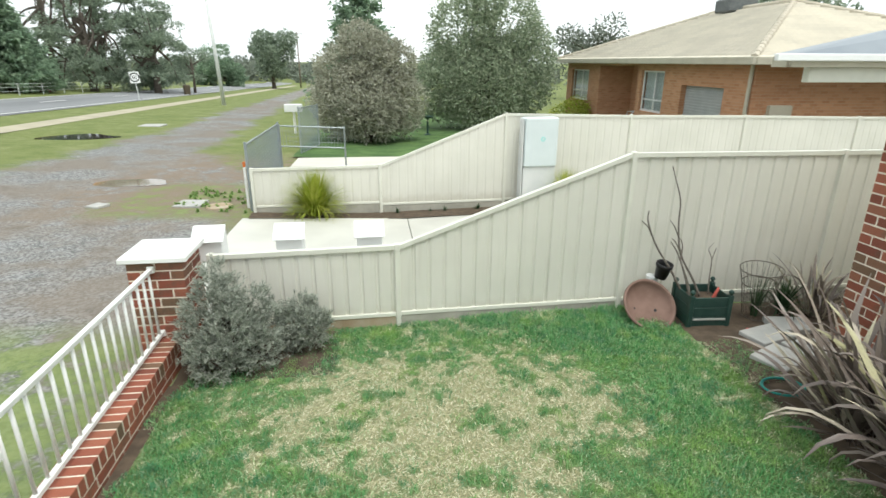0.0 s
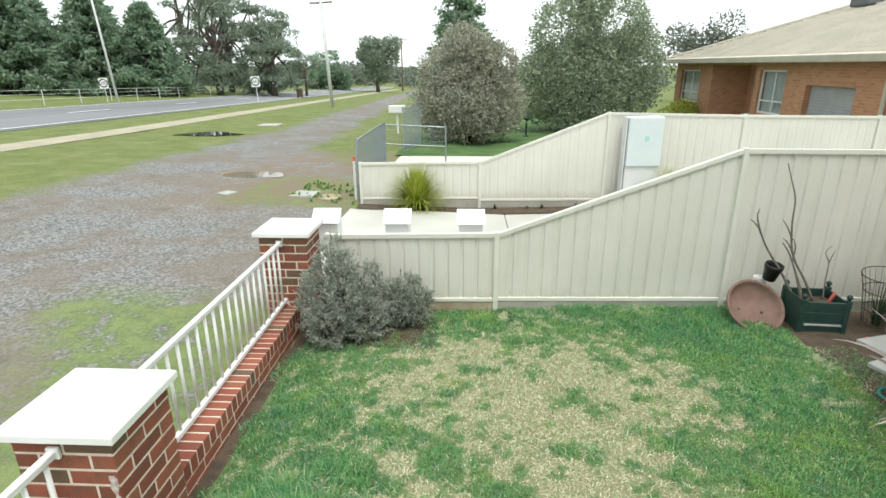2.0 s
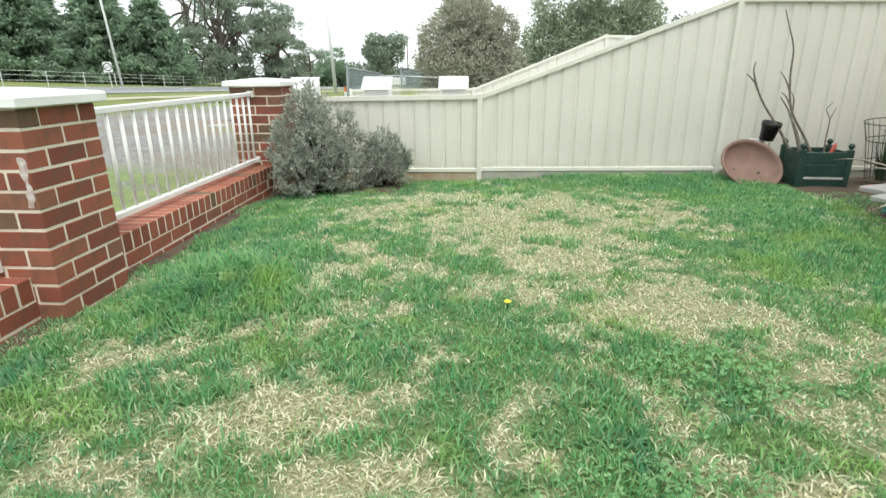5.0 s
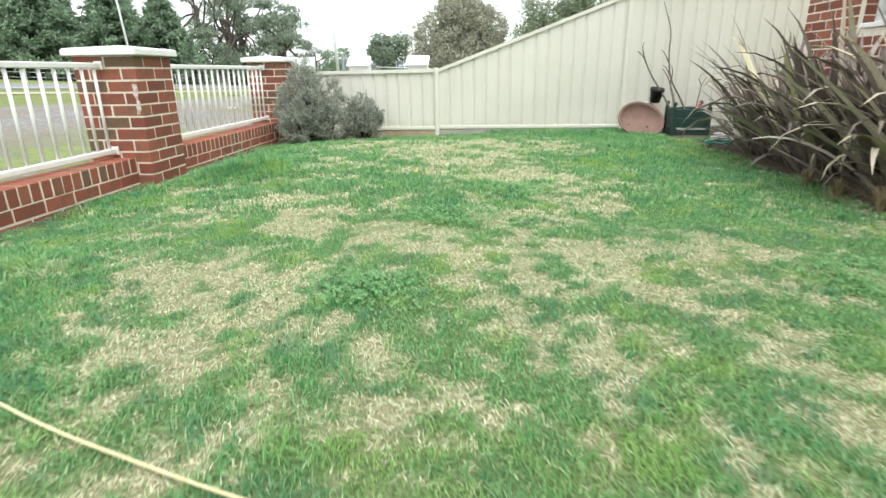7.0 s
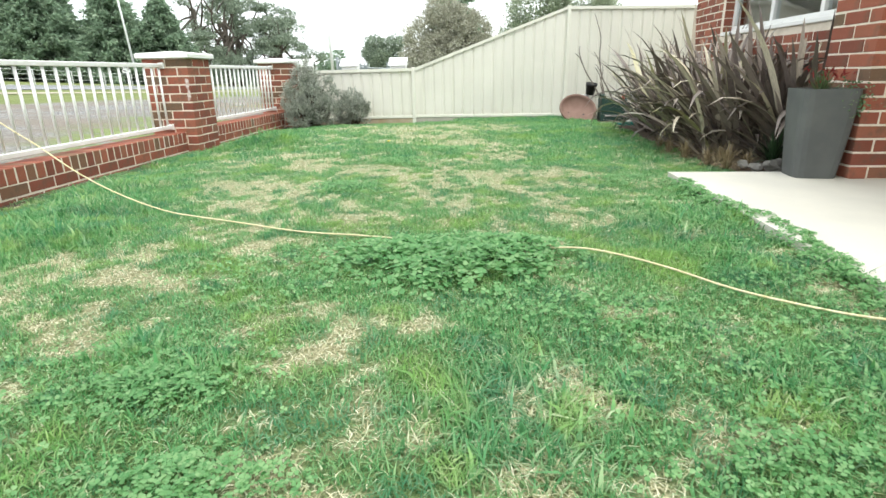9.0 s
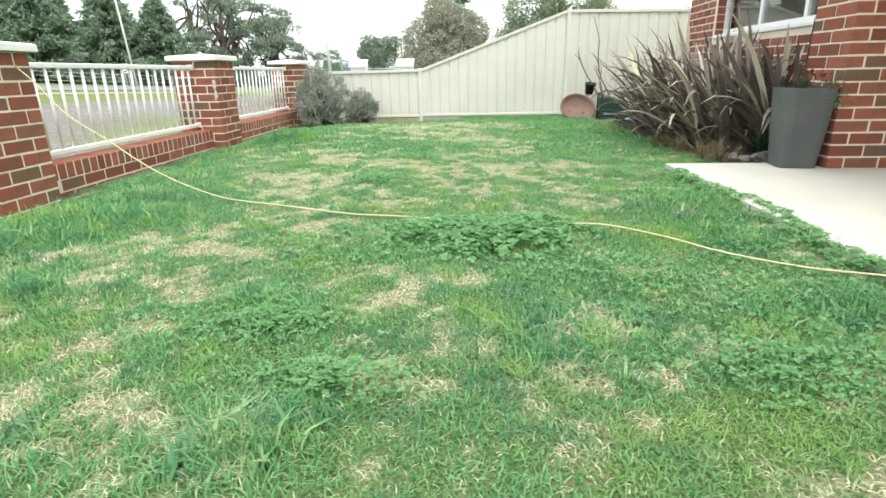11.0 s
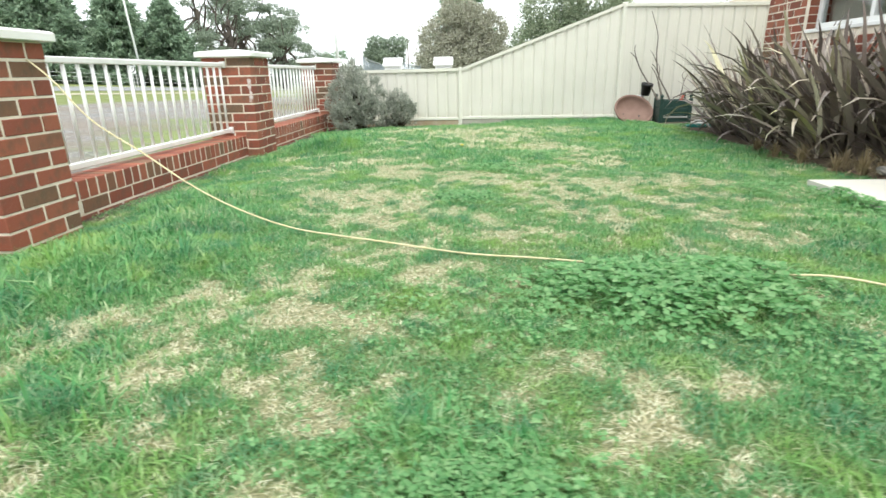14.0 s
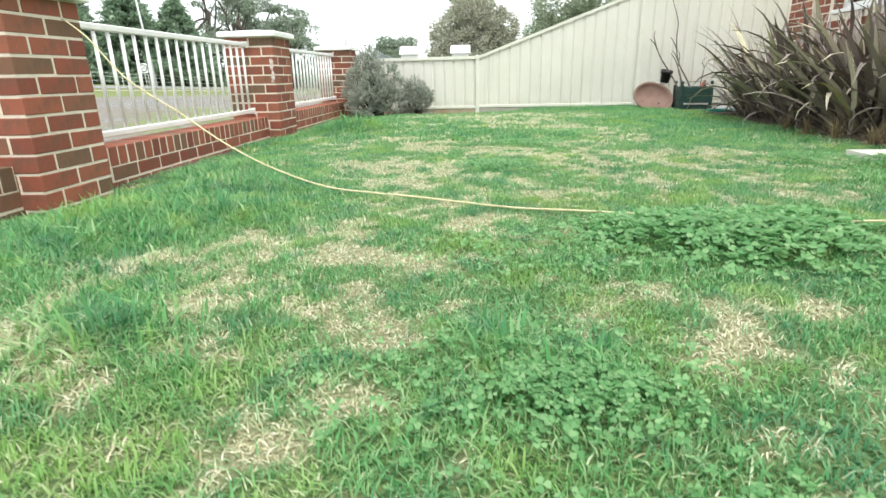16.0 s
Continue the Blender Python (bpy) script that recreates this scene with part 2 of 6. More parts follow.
def lumpy_points(n, blobs, rng, shell=0.35, squash=1.0):
    """Points and outward ways in the outer shell of several blobs (x, y, z, rx, ry, rz)."""
    blobs = np.asarray(blobs, float)
    weight = blobs[:, 3] * blobs[:, 4] + blobs[:, 4] * blobs[:, 5] + blobs[:, 3] * blobs[:, 5]
    pick = rng.choice(len(blobs), n, p=weight / weight.sum())
    d = rng.normal(size=(n, 3))
    d /= np.linalg.norm(d, axis=1, keepdims=True)
    r = 1 - shell * rng.random((n, 1)) ** 1.5
    wob = 1 + 0.10 * np.sin(d[:, :1] * 9 + pick[:, None]) * np.cos(d[:, 1:2] * 8 + 2 * pick[:, None])
    b = blobs[pick]
    rough = np.array([noise.noise(Vector(v) * 4.5 + Vector((k, 0, 0))) for v, k in zip(d, pick % 17)])[:, None]
    r = r * (1 + 0.22 * rough) + 0.16 * rng.random((n, 1)) ** 6
    return b[:, :3] + d * b[:, 3:6] * r * wob, d


def hashed(x, y, seed):
    """Smooth value noise of period one on arrays."""
    table = np.random.RandomState(seed).rand(256, 256)
    i, j = np.floor(x).astype(int), np.floor(y).astype(int)
    u, v = x - i, y - j
    u, v = u * u * (3 - 2 * u), v * v * (3 - 2 * v)
    i0, j0, i1, j1 = i % 256, j % 256, (i + 1) % 256, (j + 1) % 256
    return table[i0, j0] * (1 - u) * (1 - v) + table[i1, j0] * u * (1 - v) + table[i0, j1] * (1 - u) * v + table[i1, j1] * u * v


def fbm(x, y, scale, seed, octaves=4):
    total, amp, norm = 0, 1.0, 0
    for k in range(octaves):
        total, norm = total + amp * hashed(x * scale * 2 ** k + 7.3 * k, y * scale * 2 ** k + 3.1 * k, seed + k), norm + amp
        amp *= 0.55
    return total / norm


# ---- the lie of the land ----
WALL_X, FENCE_Y = -1.935, 5.19


def street_z(x, y):
    """Height of the ground outside the garden: it falls gently to the north and rises towards the highway."""
    x, y = np.asarray(x, float), np.asarray(y, float)
    z = -0.05 - 0.03 * (np.clip(y, -2, 170) - 3) - 0.045 * np.clip(x, -42, 0)
    return z + 0.03 * np.clip(x, 0, 12) * np.clip((y - 6) / 4, 0, 1)


def lawn_z(x, y):
    x, y = np.asarray(x, float), np.asarray(y, float)
    bumps = 0.035 * (fbm(x, y, 1.1, 5, 3) - 0.5)
    dip = -0.055 * np.clip((-1.0 - x) / 0.6, 0, 1) * np.clip((5.2 - y) / 0.9, 0, 1) + np.clip((y - 3.9) / 1.1, 0, 1) * (0.075 * np.clip((x - 0.2) / 1.0, 0, 1) - 0.095)
    return bumps + dip + 0.02 * np.exp(-((x - 0.6) ** 2 + (y - 1.5) ** 2) / 3)


def ground_material():
    n = Net("street_ground", 0.95, 0, 0.2)
    x, y, _ = n.xyz()
    warp = n.math("MULTIPLY", n.math("SUBTRACT", n.noise(0.35, 5, 0.6), 0.5), 3.2)
    fine = n.noise(3.0, 5, 0.7)
    xw = n.math("ADD", n.math("ADD", x, warp), n.math("MULTIPLY", n.math("SUBTRACT", fine, 0.5), 1.2))
    grain = n.noise(45, 3, 0.7)
    stones = n.cells(38, "Color")
    bw = n.t.nodes.new("ShaderNodeRGBToBW")
    n.t.links.new(stones, bw.inputs[0])
    # mown verge
    grass = n.ramp(n.noise(1.1, 6, 0.7), [(0.25, (0.115, 0.15, 0.045)), (0.5, (0.17, 0.20, 0.068)), (0.75, (0.25, 0.26, 0.12))])
    grass = n.mix(n.step(n.noise(14, 4, 0.7), 0.45, 0.75, 0, 0.45), grass, (0.05, 0.085, 0.02))
    # loose grey gravel with muddy tracks
    gravel = n.mix(n.step(bw.outputs[0], 0.2, 0.8), (0.125, 0.127, 0.125), (0.315, 0.315, 0.305))
    gravel = n.mix(n.step(n.noise(0.55, 5, 0.6), 0.40, 0.60, 0, 0.75), gravel, (0.205, 0.17, 0.135))
    gravel = n.mix(n.step(n.noise(2.2, 4), 0.55, 0.75, 0, 0.35), gravel, (0.085, 0.078, 0.07))
    ahead = n.step(y, 12.5, 19)
    # the track draws in and bears west further on
    east = n.math("SUBTRACT", n.math("SUBTRACT", -2.6, n.math("MULTIPLY", ahead, 3.0)), n.math("MULTIPLY", n.math("MAXIMUM", n.math("SUBTRACT", y, 19), 0), 0.065))
    west = n.math("SUBTRACT", -8.9, n.math("MULTIPLY", n.math("MAXIMUM", n.math("SUBTRACT", y, 25), 0), 0.055))
    road = n.math("MULTIPLY", n.step(n.math("SUBTRACT", xw, west), -0.4, 0.5), n.step(n.math("SUBTRACT", east, xw), -0.5, 0.4))
    near = n.math("MULTIPLY", n.step(y, 9.5, 7.0), n.step(xw, -9.2, -8.4))
    road = n.math("MAXIMUM", road, near)
    moss = n.math("MULTIPLY", n.step(n.math("ADD", xw, n.math("MULTIPLY", y, 0.55)), -2.6, -1.6), n.math("MULTIPLY", n.step(y, 5.6, 4.6), n.step(xw, -5.0, -4.2)))
    moss = n.math("MULTIPLY", moss, n.step(fine, 0.36, 0.5))
    road = n.math("MULTIPLY", road, n.math("SUBTRACT", 1.0, n.math("MULTIPLY", moss, 0.85)))
    weeds = n.math("MULTIPLY", n.math("MULTIPLY", n.step(y, 9.3, 10.0), n.step(y, 13.6, 12.4)), n.math("MULTIPLY", n.step(xw, -5.2, -4.5), n.step(fine, 0.33, 0.46)))
    road = n.math("MULTIPLY", road, n.math("SUBTRACT", 1.0, n.math("MULTIPLY", weeds, 0.9)))
    grass = n.mix(n.math("MAXIMUM", moss, n.math("MULTIPLY", weeds, 0.6)), grass, n.mix(n.step(fine, 0.4, 0.6), (0.11, 0.165, 0.045), (0.20, 0.25, 0.085)))
    col = n.mix(road, grass, gravel)
    # bare earth at the crossing
    mud = n.math("MULTIPLY", n.math("MULTIPLY", n.step(y, 8.0, 11.0), n.step(y, 19.5, 16.0)), n.math("MULTIPLY", n.step(xw, -7.5, -5.2), n.step(fine, 0.62, 0.44)))
    col = n.mix(n.math("MULTIPLY", mud, 0.85), col, (0.225, 0.175, 0.13))
    col = n.mix(n.step(grain, 0.5, 0.8, 0, 0.35), col, (0.05, 0.05, 0.035))
    return n.done(col, n.math("ADD", grain, n.math("MULTIPLY", bw.outputs[0], 0.6)), 0.6, 0.02)


def sheet(name, xs, ys, height, material, label, category="ground"):
    gx, gy = np.meshgrid(xs, ys, indexing="ij")
    v = np.stack([gx, gy, height(gx, gy)], -1).reshape(-1, 3)
    i, j = np.meshgrid(np.arange(len(xs) - 1), np.arange(len(ys) - 1), indexing="ij")
    a = (i * len(ys) + j).ravel()
    f = np.stack([a, a + len(ys), a + len(ys) + 1, a + 1], 1)
    me = quick_mesh(name, v, f)
    me.polygons.foreach_set("use_smooth", [True] * len(me.polygons))
    return tagged(part(name, me, material), label, category, kind="structure")


def outside_z(x, y):
    z = street_z(x, y) + 0.03 * (fbm(x, y, 0.4, 11, 4) - 0.5)
    inside = (x > WALL_X) & (y < FENCE_Y)
    drive = (x > -2.3) & (y > FENCE_Y) & (y < 10.05)
    z = np.where(drive, z - 0.07, z)
    pud = np.exp(-(((x + 5.95) / 1.25) ** 2 + ((y - 13.0) / 0.6) ** 2) * 1.5)
    pud2 = np.exp(-(((x + 11.5) / 1.6) ** 2 + ((y - 21.8) / 1.1) ** 2) * 1.5)
    return np.where(inside, -0.5, z - 0.10 * pud - 0.22 * pud2)


def spread(a, b, step):
    return np.arange(a, b, step)


gxs = np.unique(np.concatenate([[-3000, -1500, -700, -350, -200, -120, -80], spread(-60, -14, 2.0), spread(-14, WALL_X - 0.01, 0.25), [WALL_X - 0.01, WALL_X + 0.01], spread(-1.5, 14, 0.5), spread(14, 60, 4), [80, 120, 200, 400, 900, 3000]]))
gys = np.unique(np.concatenate([[-3000, -900, -300, -100, -40, -20], spread(-12, FENCE_Y - 0.01, 0.4), [FENCE_Y - 0.01, FENCE_Y + 0.01], spread(5.4, 26, 0.25), spread(26, 60, 1.0), spread(60, 180, 5), [200, 260, 400, 800, 1500, 3000]]))
sheet("ground", gxs, gys, outside_z, ground_material(), "gravel and mown grass verge falling gently away")


# ---- roads and paving ----
def asphalt_material():
    n = Net("worn_asphalt", 0.85, 0, 0.3)
    col = n.mix(n.step(n.noise(0.25, 5, stretch=(1, 0.12, 1)), 0.35, 0.7), (0.17, 0.175, 0.18), (0.26, 0.265, 0.27))
    g = n.noise(60, 3, 0.7)
    col = n.mix(n.step(g, 0.5, 0.8, 0, 0.4), col, (0.09, 0.09, 0.09))
    return n.done(col, g, 0.4, 0.01)


def bend_x(y):
    """How far the roads have borne west at y."""
    return -0.045 * np.maximum(np.asarray(y, float) - 20, 0)


def ribbon(name, x0, x1, y0, y1, lift, material, parent=None, step=2.0, label=""):
    ys = np.arange(y0, y1 + 0.01, step)
    xs = np.linspace(x0, x1, 5)
    gx, gy = np.meshgrid(xs, ys, indexing="ij")
    gx = gx + bend_x(gy)
    v = np.stack([gx, gy, street_z(gx, gy) + lift], -1).reshape(-1, 3)
    i, j = np.meshgrid(np.arange(4), np.arange(len(ys) - 1), indexing="ij")
    a = (i * len(ys) + j).ravel()
    f = np.stack([a, a + len(ys), a + len(ys) + 1, a + 1], 1)
    return part(name, quick_mesh(name, v, f), material, parent, label)


highway = tagged(ribbon("road", -24.6, -17.3, -30, 178, 0.022, asphalt_material()), "worn grey two-lane asphalt highway with white lines", "road", kind="structure")
line_white = plain("road_line_white", (0.70, 0.70, 0.68), (0.58, 0.58, 0.56), 2, 0.7)
ribbon("edge_line", -17.75, -17.6, -30, 178, 0.056, line_white, highway)
ribbon("edge_line", -24.2, -24.05, -30, 178, 0.056, line_white, highway)
for k in range(14):
    ribbon("lane_dash", -21.1, -20.9, -20 + 12 * k, -16.5 + 12 * k, 0.056, line_white, highway, 3.5)
path_gravel = plain("pale_path_gravel", (0.42, 0.38, 0.28), (0.34, 0.31, 0.23), 1.2, 0.95, bump=0.5, fine=60)
tagged(ribbon("footpath", -14.6, -13.4, -30, 150, 0.014, path_gravel), "pale crushed gravel footpath along the verge", "path", kind="structure")


def slab(name, x0, x1, y0, y1, top, thick, material, parent):
    """A concrete bay whose top follows the function top."""
    bm = bmesh.new()
    lo = [bm.verts.new((x, y, float(top(x, y)) - thick)) for x, y in ((x0, y0), (x1, y0), (x1, y1), (x0, y1))]
    hi = [bm.verts.new((x, y, float(top(x, y)))) for x, y in ((x0, y0), (x1, y0), (x1, y1), (x0, y1))]
    bm.faces.new(lo[::-1])
    bm.faces.new(hi)
    for k in range(4):
        bm.faces.new((lo[k], lo[(k + 1) % 4], hi[(k + 1) % 4], hi[k]))
    return part(name, bm, material, parent)


driveway = thing("driveway", "damp grey concrete driveway between two steel fences", "driveway", kind="structure")
drive_top = lambda x, y: street_z(x, y) + 0.015
for a, b in ((-2.4, 0.545), (0.56, 4.05), (4.065, 7.6), (7.615, 12.0)):
    slab("concrete_bay", a, b, 5.42, 9.68, drive_top, 0.12, concrete_wet, driveway)

patio = thing("patio", "pale concrete patio slab at the house entrance", "patio", kind="structure")
flat = lambda x, y: 0.024
slab("concrete_bay", 2.60, 6.6, -3.39, -0.06, flat, 0.14, concrete_pale, patio)
slab("concrete_bay", 2.60, 6.6, -7.2, -3.4, flat, 0.14, concrete_pale, patio)


# ---- the lawn ----
def straw_field(x, y):
    """How dead the turf is: 1 straw, 0 green."""
    far_straw = ((0, 3.0, 0.5), (0.7, 3.0, 0.5), (1.3, 2.1, 0.35), (-0.45, 2.6, 0.35), (0.5, 2.5, 0.4), (0.9, 3.7, 0.6), (0, 3.9, 0.6), (-0.7, 3.5, 0.4), (1.4, 3.4, 0.4), (0.75, 2.3, 0.3), (1.0, 1.65, 0.3), (0.3, 1.95, 0.25), (0.1, 0.45, 0.35), (-0.35, 0.65, 0.4), (0.95, 0.7, 0.22), (1.3, 1.05, 0.3))
    near_straw = ((-0.15, -0.5, 0.38), (-0.17, -2.1, 0.2), (0.77, -2.67, 0.16), (1.04, -2.48, 0.14), (1.85, -0.2, 0.4), (0.72, -1.27, 0.18), (1.7, -2.4, 0.12), (2.55, -2.1, 0.14), (-0.06, -2.18, 0.18), (-0.73, -2.24, 0.16), (-0.36, -2.6, 0.15), (0.13, -2.63, 0.16), (-0.5, -0.2, 0.3), (0.28, -1.72, 0.12), (1.2, -0.1, 0.3), (0.5, 0.1, 0.3))
    far_green = ((-0.85, 2.45, 0.13), (-0.31, 3.23, 0.08), (0.68, 3.35, 0.13), (1.38, 2.92, 0.14), (0.27, 2.26, 0.12), (0.75, 1.98, 0.12), (0.3, 1.55, 0.2), (-0.3, 2.68, 0.18), (-1.15, 2.1, 0.4), (1.95, 2.6, 0.4), (2.3, 4.1, 0.5), (1.0, 1.2, 0.25), (0.55, 0.78, 0.14))
    near_green = ((-0.47, 0.35, 0.12), (-0.38, 0.16, 0.14), (0.55, 0.53, 0.14), (0.44, -0.5, 0.22), (-0.56, -1.28, 0.35), (1.5, -2.5, 0.2), (2.2, -1.95, 0.3), (0.4, -2.82, 0.25), (1.1, -1.9, 0.5), (-1.1, -1.8, 0.5), (2.0, 0.7, 0.3))
    streaks = ((0.17, -2.67, 0.09), (0.13, -2.9, 0.08), (-0.78, -2.32, 0.1), (-0.67, -2.15, 0.1), (-0.38, -2.57, 0.08), (-0.05, -2.53, 0.1), (0.82, -2.71, 0.09), (0.28, -1.78, 0.1), (-0.25, -1.73, 0.12), (0.82, -2.39, 0.1), (-0.73, -2.68, 0.1), (-0.37, -2.85, 0.07), (0.57, -2.56, 0.08), (1.07, -2.47, 0.1), (-0.35, -1.92, 0.12), (1.06, -3.02, 0.1), (1.49, -2.82, 0.1), (0.29, -3.27, 0.12), (1.26, -3.28, 0.1), (1.74, -2.36, 0.12), (0.57, -3.19, 0.08), (0.31, -1.83, 0.12), (0.87, -3.18, 0.1), (2.5, -2.2, 0.12), (-0.2, 0.34, 0.16), (0.02, 0.33, 0.1), (-0.57, 0.85, 0.25), (0.97, 1.79, 0.3), (0.9, 0.5, 0.18), (1.47, 0.93, 0.25))
    lush = ((-0.74, -2.26, 0.06), (-0.16, -2.39, 0.09), (0.34, -2.71, 0.09), (0.45, -2.87, 0.12), (0.61, -2.8, 0.1), (-0.47, -2.67, 0.08), (-0.67, -1.55, 0.16), (1.11, -2.68, 0.1), (1.53, -2.36, 0.12), (2.04, -2.75, 0.2), (-0.24, -2.84, 0.09), (0.15, -2.5, 0.08), (0.9, -3.05, 0.07), (1.84, -3.13, 0.14), (-0.53, 0.67, 0.12), (-0.47, 0.35, 0.08), (-0.34, 0.15, 0.08), (0.65, 0.51, 0.1), (0.41, 0.62, 0.1), (0.29, 1.44, 0.14))
    f = 0.33 + 0.10 * np.exp(-(((x - 0.4) / 1.3) ** 2 + ((y - 2.9) / 1.3) ** 2)) - 0.12 * np.clip((-1.0 - x) / 0.4, 0, 1) - 0.13 * np.clip((y - 4.2) / 0.5, 0, 1) - 0.10 * np.clip((x - 1.7) / 0.5, 0, 1) - 0.06 * np.clip((-1.2 - y) / 1.5, 0, 1)
    for a, b, r in far_straw + near_straw:
        f = f + (0.19 if b > 0.3 else 0.27) * np.exp(-((x - a) ** 2 + (y - b) ** 2 * 1.4) / (r * r))
    for a, b, r in streaks:
        f = f + 0.30 * np.exp(-((x - a) ** 2 + (y - b) ** 2) / (r * r))
    for a, b, r in lush:
        f = f - 0.3 * np.exp(-((x - a) ** 2 + (y - b) ** 2) / (r * r))
    f = f + 0.6 * (fbm(x, y, 2.6, 21, 5) - 0.5) + 1.15 * (fbm(x, y, 8.0, 27, 3) - 0.5) + 0.75 * (fbm(x, y, 21.0, 29, 2) - 0.5)
    for a, b, r in far_green + near_green:
        f = f - 0.42 * np.exp(-((x - a) ** 2 + (y - b) ** 2) / (r * r))
    return np.clip((f - 0.29) / 0.32, 0, 1)


def tall_field(x, y):
    """Extra blade length where tufts were left uncut."""
    t = 0
    for a, b, r, h in ((-1.15, 2.0, 0.38, 0.16), (-0.75, 1.85, 0.3, 0.06), (-1.25, -1.9, 0.45, 0.09), (-1.05, -1.0, 0.3, 0.09), (-1.3, -0.4, 0.28, 0.10), (2.6, -1.2, 0.16, 0.05), (2.6, -0.5, 0.14, 0.04), (2.62, -2.0, 0.14, 0.05), (2.35, -1.2, 0.3, 0.05), (2.2, 4.5, 0.5, 0.05), (2.5, 3.4, 0.4, 0.04), (0.9, 4.95, 0.3, 0.05), (1.6, 4.95, 0.4, 0.05), (0.3, 5.0, 0.3, 0.04), (2.4, 4.95, 0.3, 0.05), (-0.6, -2.7, 0.25, 0.05), (1.35, -2.9, 0.25, 0.04), (-1.5, 1.0, 0.25, 0.04), (-1.4, 3.2, 0.25, 0.04)):
        t = t + h * np.exp(-((x - a) ** 2 + (y - b) ** 2) / (r * r))
    near = np.clip((0.2 - y) / 0.6, 0, 1)
    for a, b, r, h in ((-0.47, -2.67, 0.07, 0.05), (0.34, -2.71, 0.08, 0.05), (0.55, -2.79, 0.1, 0.04), (-0.74, -2.26, 0.07, 0.03), (-0.67, -1.59, 0.2, 0.06), (-1.2, -1.52, 0.25, 0.05), (0.61, -3.45, 0.15, 0.05), (2.3, -1.93, 0.2, 0.05), (2.04, -2.75, 0.2, 0.03), (0.32, -2.65, 0.07, 0.03), (2.18, -1.4, 0.2, 0.05), (2.41, -2.75, 0.15, 0.05)):
        t = t + h * np.exp(-((x - a) ** 2 + (y - b) ** 2) / (r * r))
    return t + near * 0.05 * np.clip(fbm(x, y, 5.0, 63, 3) - 0.56, 0, 1)


def turf_material():
    n = Net("turf_soil", 1.0, 0, 0.1)
    straw = n.attr("straw")
    g = n.noise(110, 5, 0.8)
    green = n.mix(n.step(g, 0.38, 0.62), (0.05, 0.12, 0.04), (0.22, 0.30, 0.12))
    dead = n.mix(n.step(n.noise(95, 4, 0.75), 0.35, 0.7), (0.17, 0.18, 0.085), (0.56, 0.525, 0.34))
    return n.done(n.mix(straw, green, dead), g, 0.8, 0.02)


def blade_material():
    n = Net("grass_blades", 0.55, 0, 0.25)
    straw, r = n.attr("straw"), n.island()
    green = n.ramp(r, [(0.0, (0.072, 0.24, 0.072)), (0.4, (0.125, 0.35, 0.122)), (0.75, (0.20, 0.43, 0.165)), (1.0, (0.34, 0.51, 0.215))])
    wide = n.noise(0.9, 3)
    green = n.mix(n.step(wide, 0.4, 0.7, 0, 0.4), green, (0.075, 0.27, 0.14))
    green = n.mix(n.step(n.noise(5.5, 3), 0.50, 0.62, 0, 0.62), green, (0.07, 0.24, 0.13))
    green = n.mix(n.step(n.noise(1.9, 4), 0.52, 0.68, 0, 0.6), green, (0.30, 0.47, 0.09))
    green = n.mix(n.step(n.noise(4.3, 3), 0.56, 0.68, 0, 0.6), green, (0.36, 0.52, 0.16))
    dead = n.ramp(r, [(0.0, (0.30, 0.30, 0.14)), (0.25, (0.50, 0.47, 0.28)), (0.55, (0.70, 0.66, 0.45)), (1.0, (0.92, 0.89, 0.70))])
    col = n.mix(straw, green, dead)
    n.done(col)
    tr = n.t.nodes.new("ShaderNodeBsdfTranslucent")
    n.t.links.new(col, tr.inputs[0])
    mx = n.t.nodes.new("ShaderNodeMixShader")
    mx.inputs[0].default_value = 0.4
    n.t.links.new(n.b.outputs[0], mx.inputs[1])
    n.t.links.new(tr.outputs[0], mx.inputs[2])
    n.t.links.new(mx.outputs[0], n.t.nodes["Material Output"].inputs[0])
    return n.m


def grass_edge(x, y):
    """True where turf grows: inside the walls, off the patio and off the flax bed."""
    ok = (x > -1.81 + 0.5 * np.clip(fbm(x, y, 2.6, 33, 3) - 0.42, 0, 0.4) * (y > -0.2)) & (y < 5.15) & (y > -7.2) & (x < 4.0)
    wave = 0.12 * (fbm(x, y, 3.0, 31, 3) - 0.5)
    ok &= ~((x > 2.64 + 2.0 * wave * np.clip(-y, 0, 1)) & (y < -0.05))
    ok &= ~((x > 3.12 + 2 * wave) & (y > -0.05) & (y < 3.5))
    ok &= ~((x > 3.45 + 2 * wave) & (y > 3.4) & (y < 4.4))
    ok &= ~((x > 3.0 + 2 * wave) & (y > 4.3 + wave))
    return ok


lawn_xs, lawn_ys = np.arange(-1.86, 4.2, 0.05), np.arange(-7.3, 5.2, 0.05)
lawn = sheet("lawn", lawn_xs, lawn_ys, lambda x, y: lawn_z(x, y) - 0.012 - 0.05 * ((x > 2.72) & (y < -0.1)), turf_material(), "patchy lawn, half green and half dead straw", "lawn")
lx, ly = np.meshgrid(lawn_xs, lawn_ys, indexing="ij")
lawn.data.attributes.new("straw", "FLOAT", "POINT").data.foreach_set("value", straw_field(lx, ly).ravel().astype(np.float32))


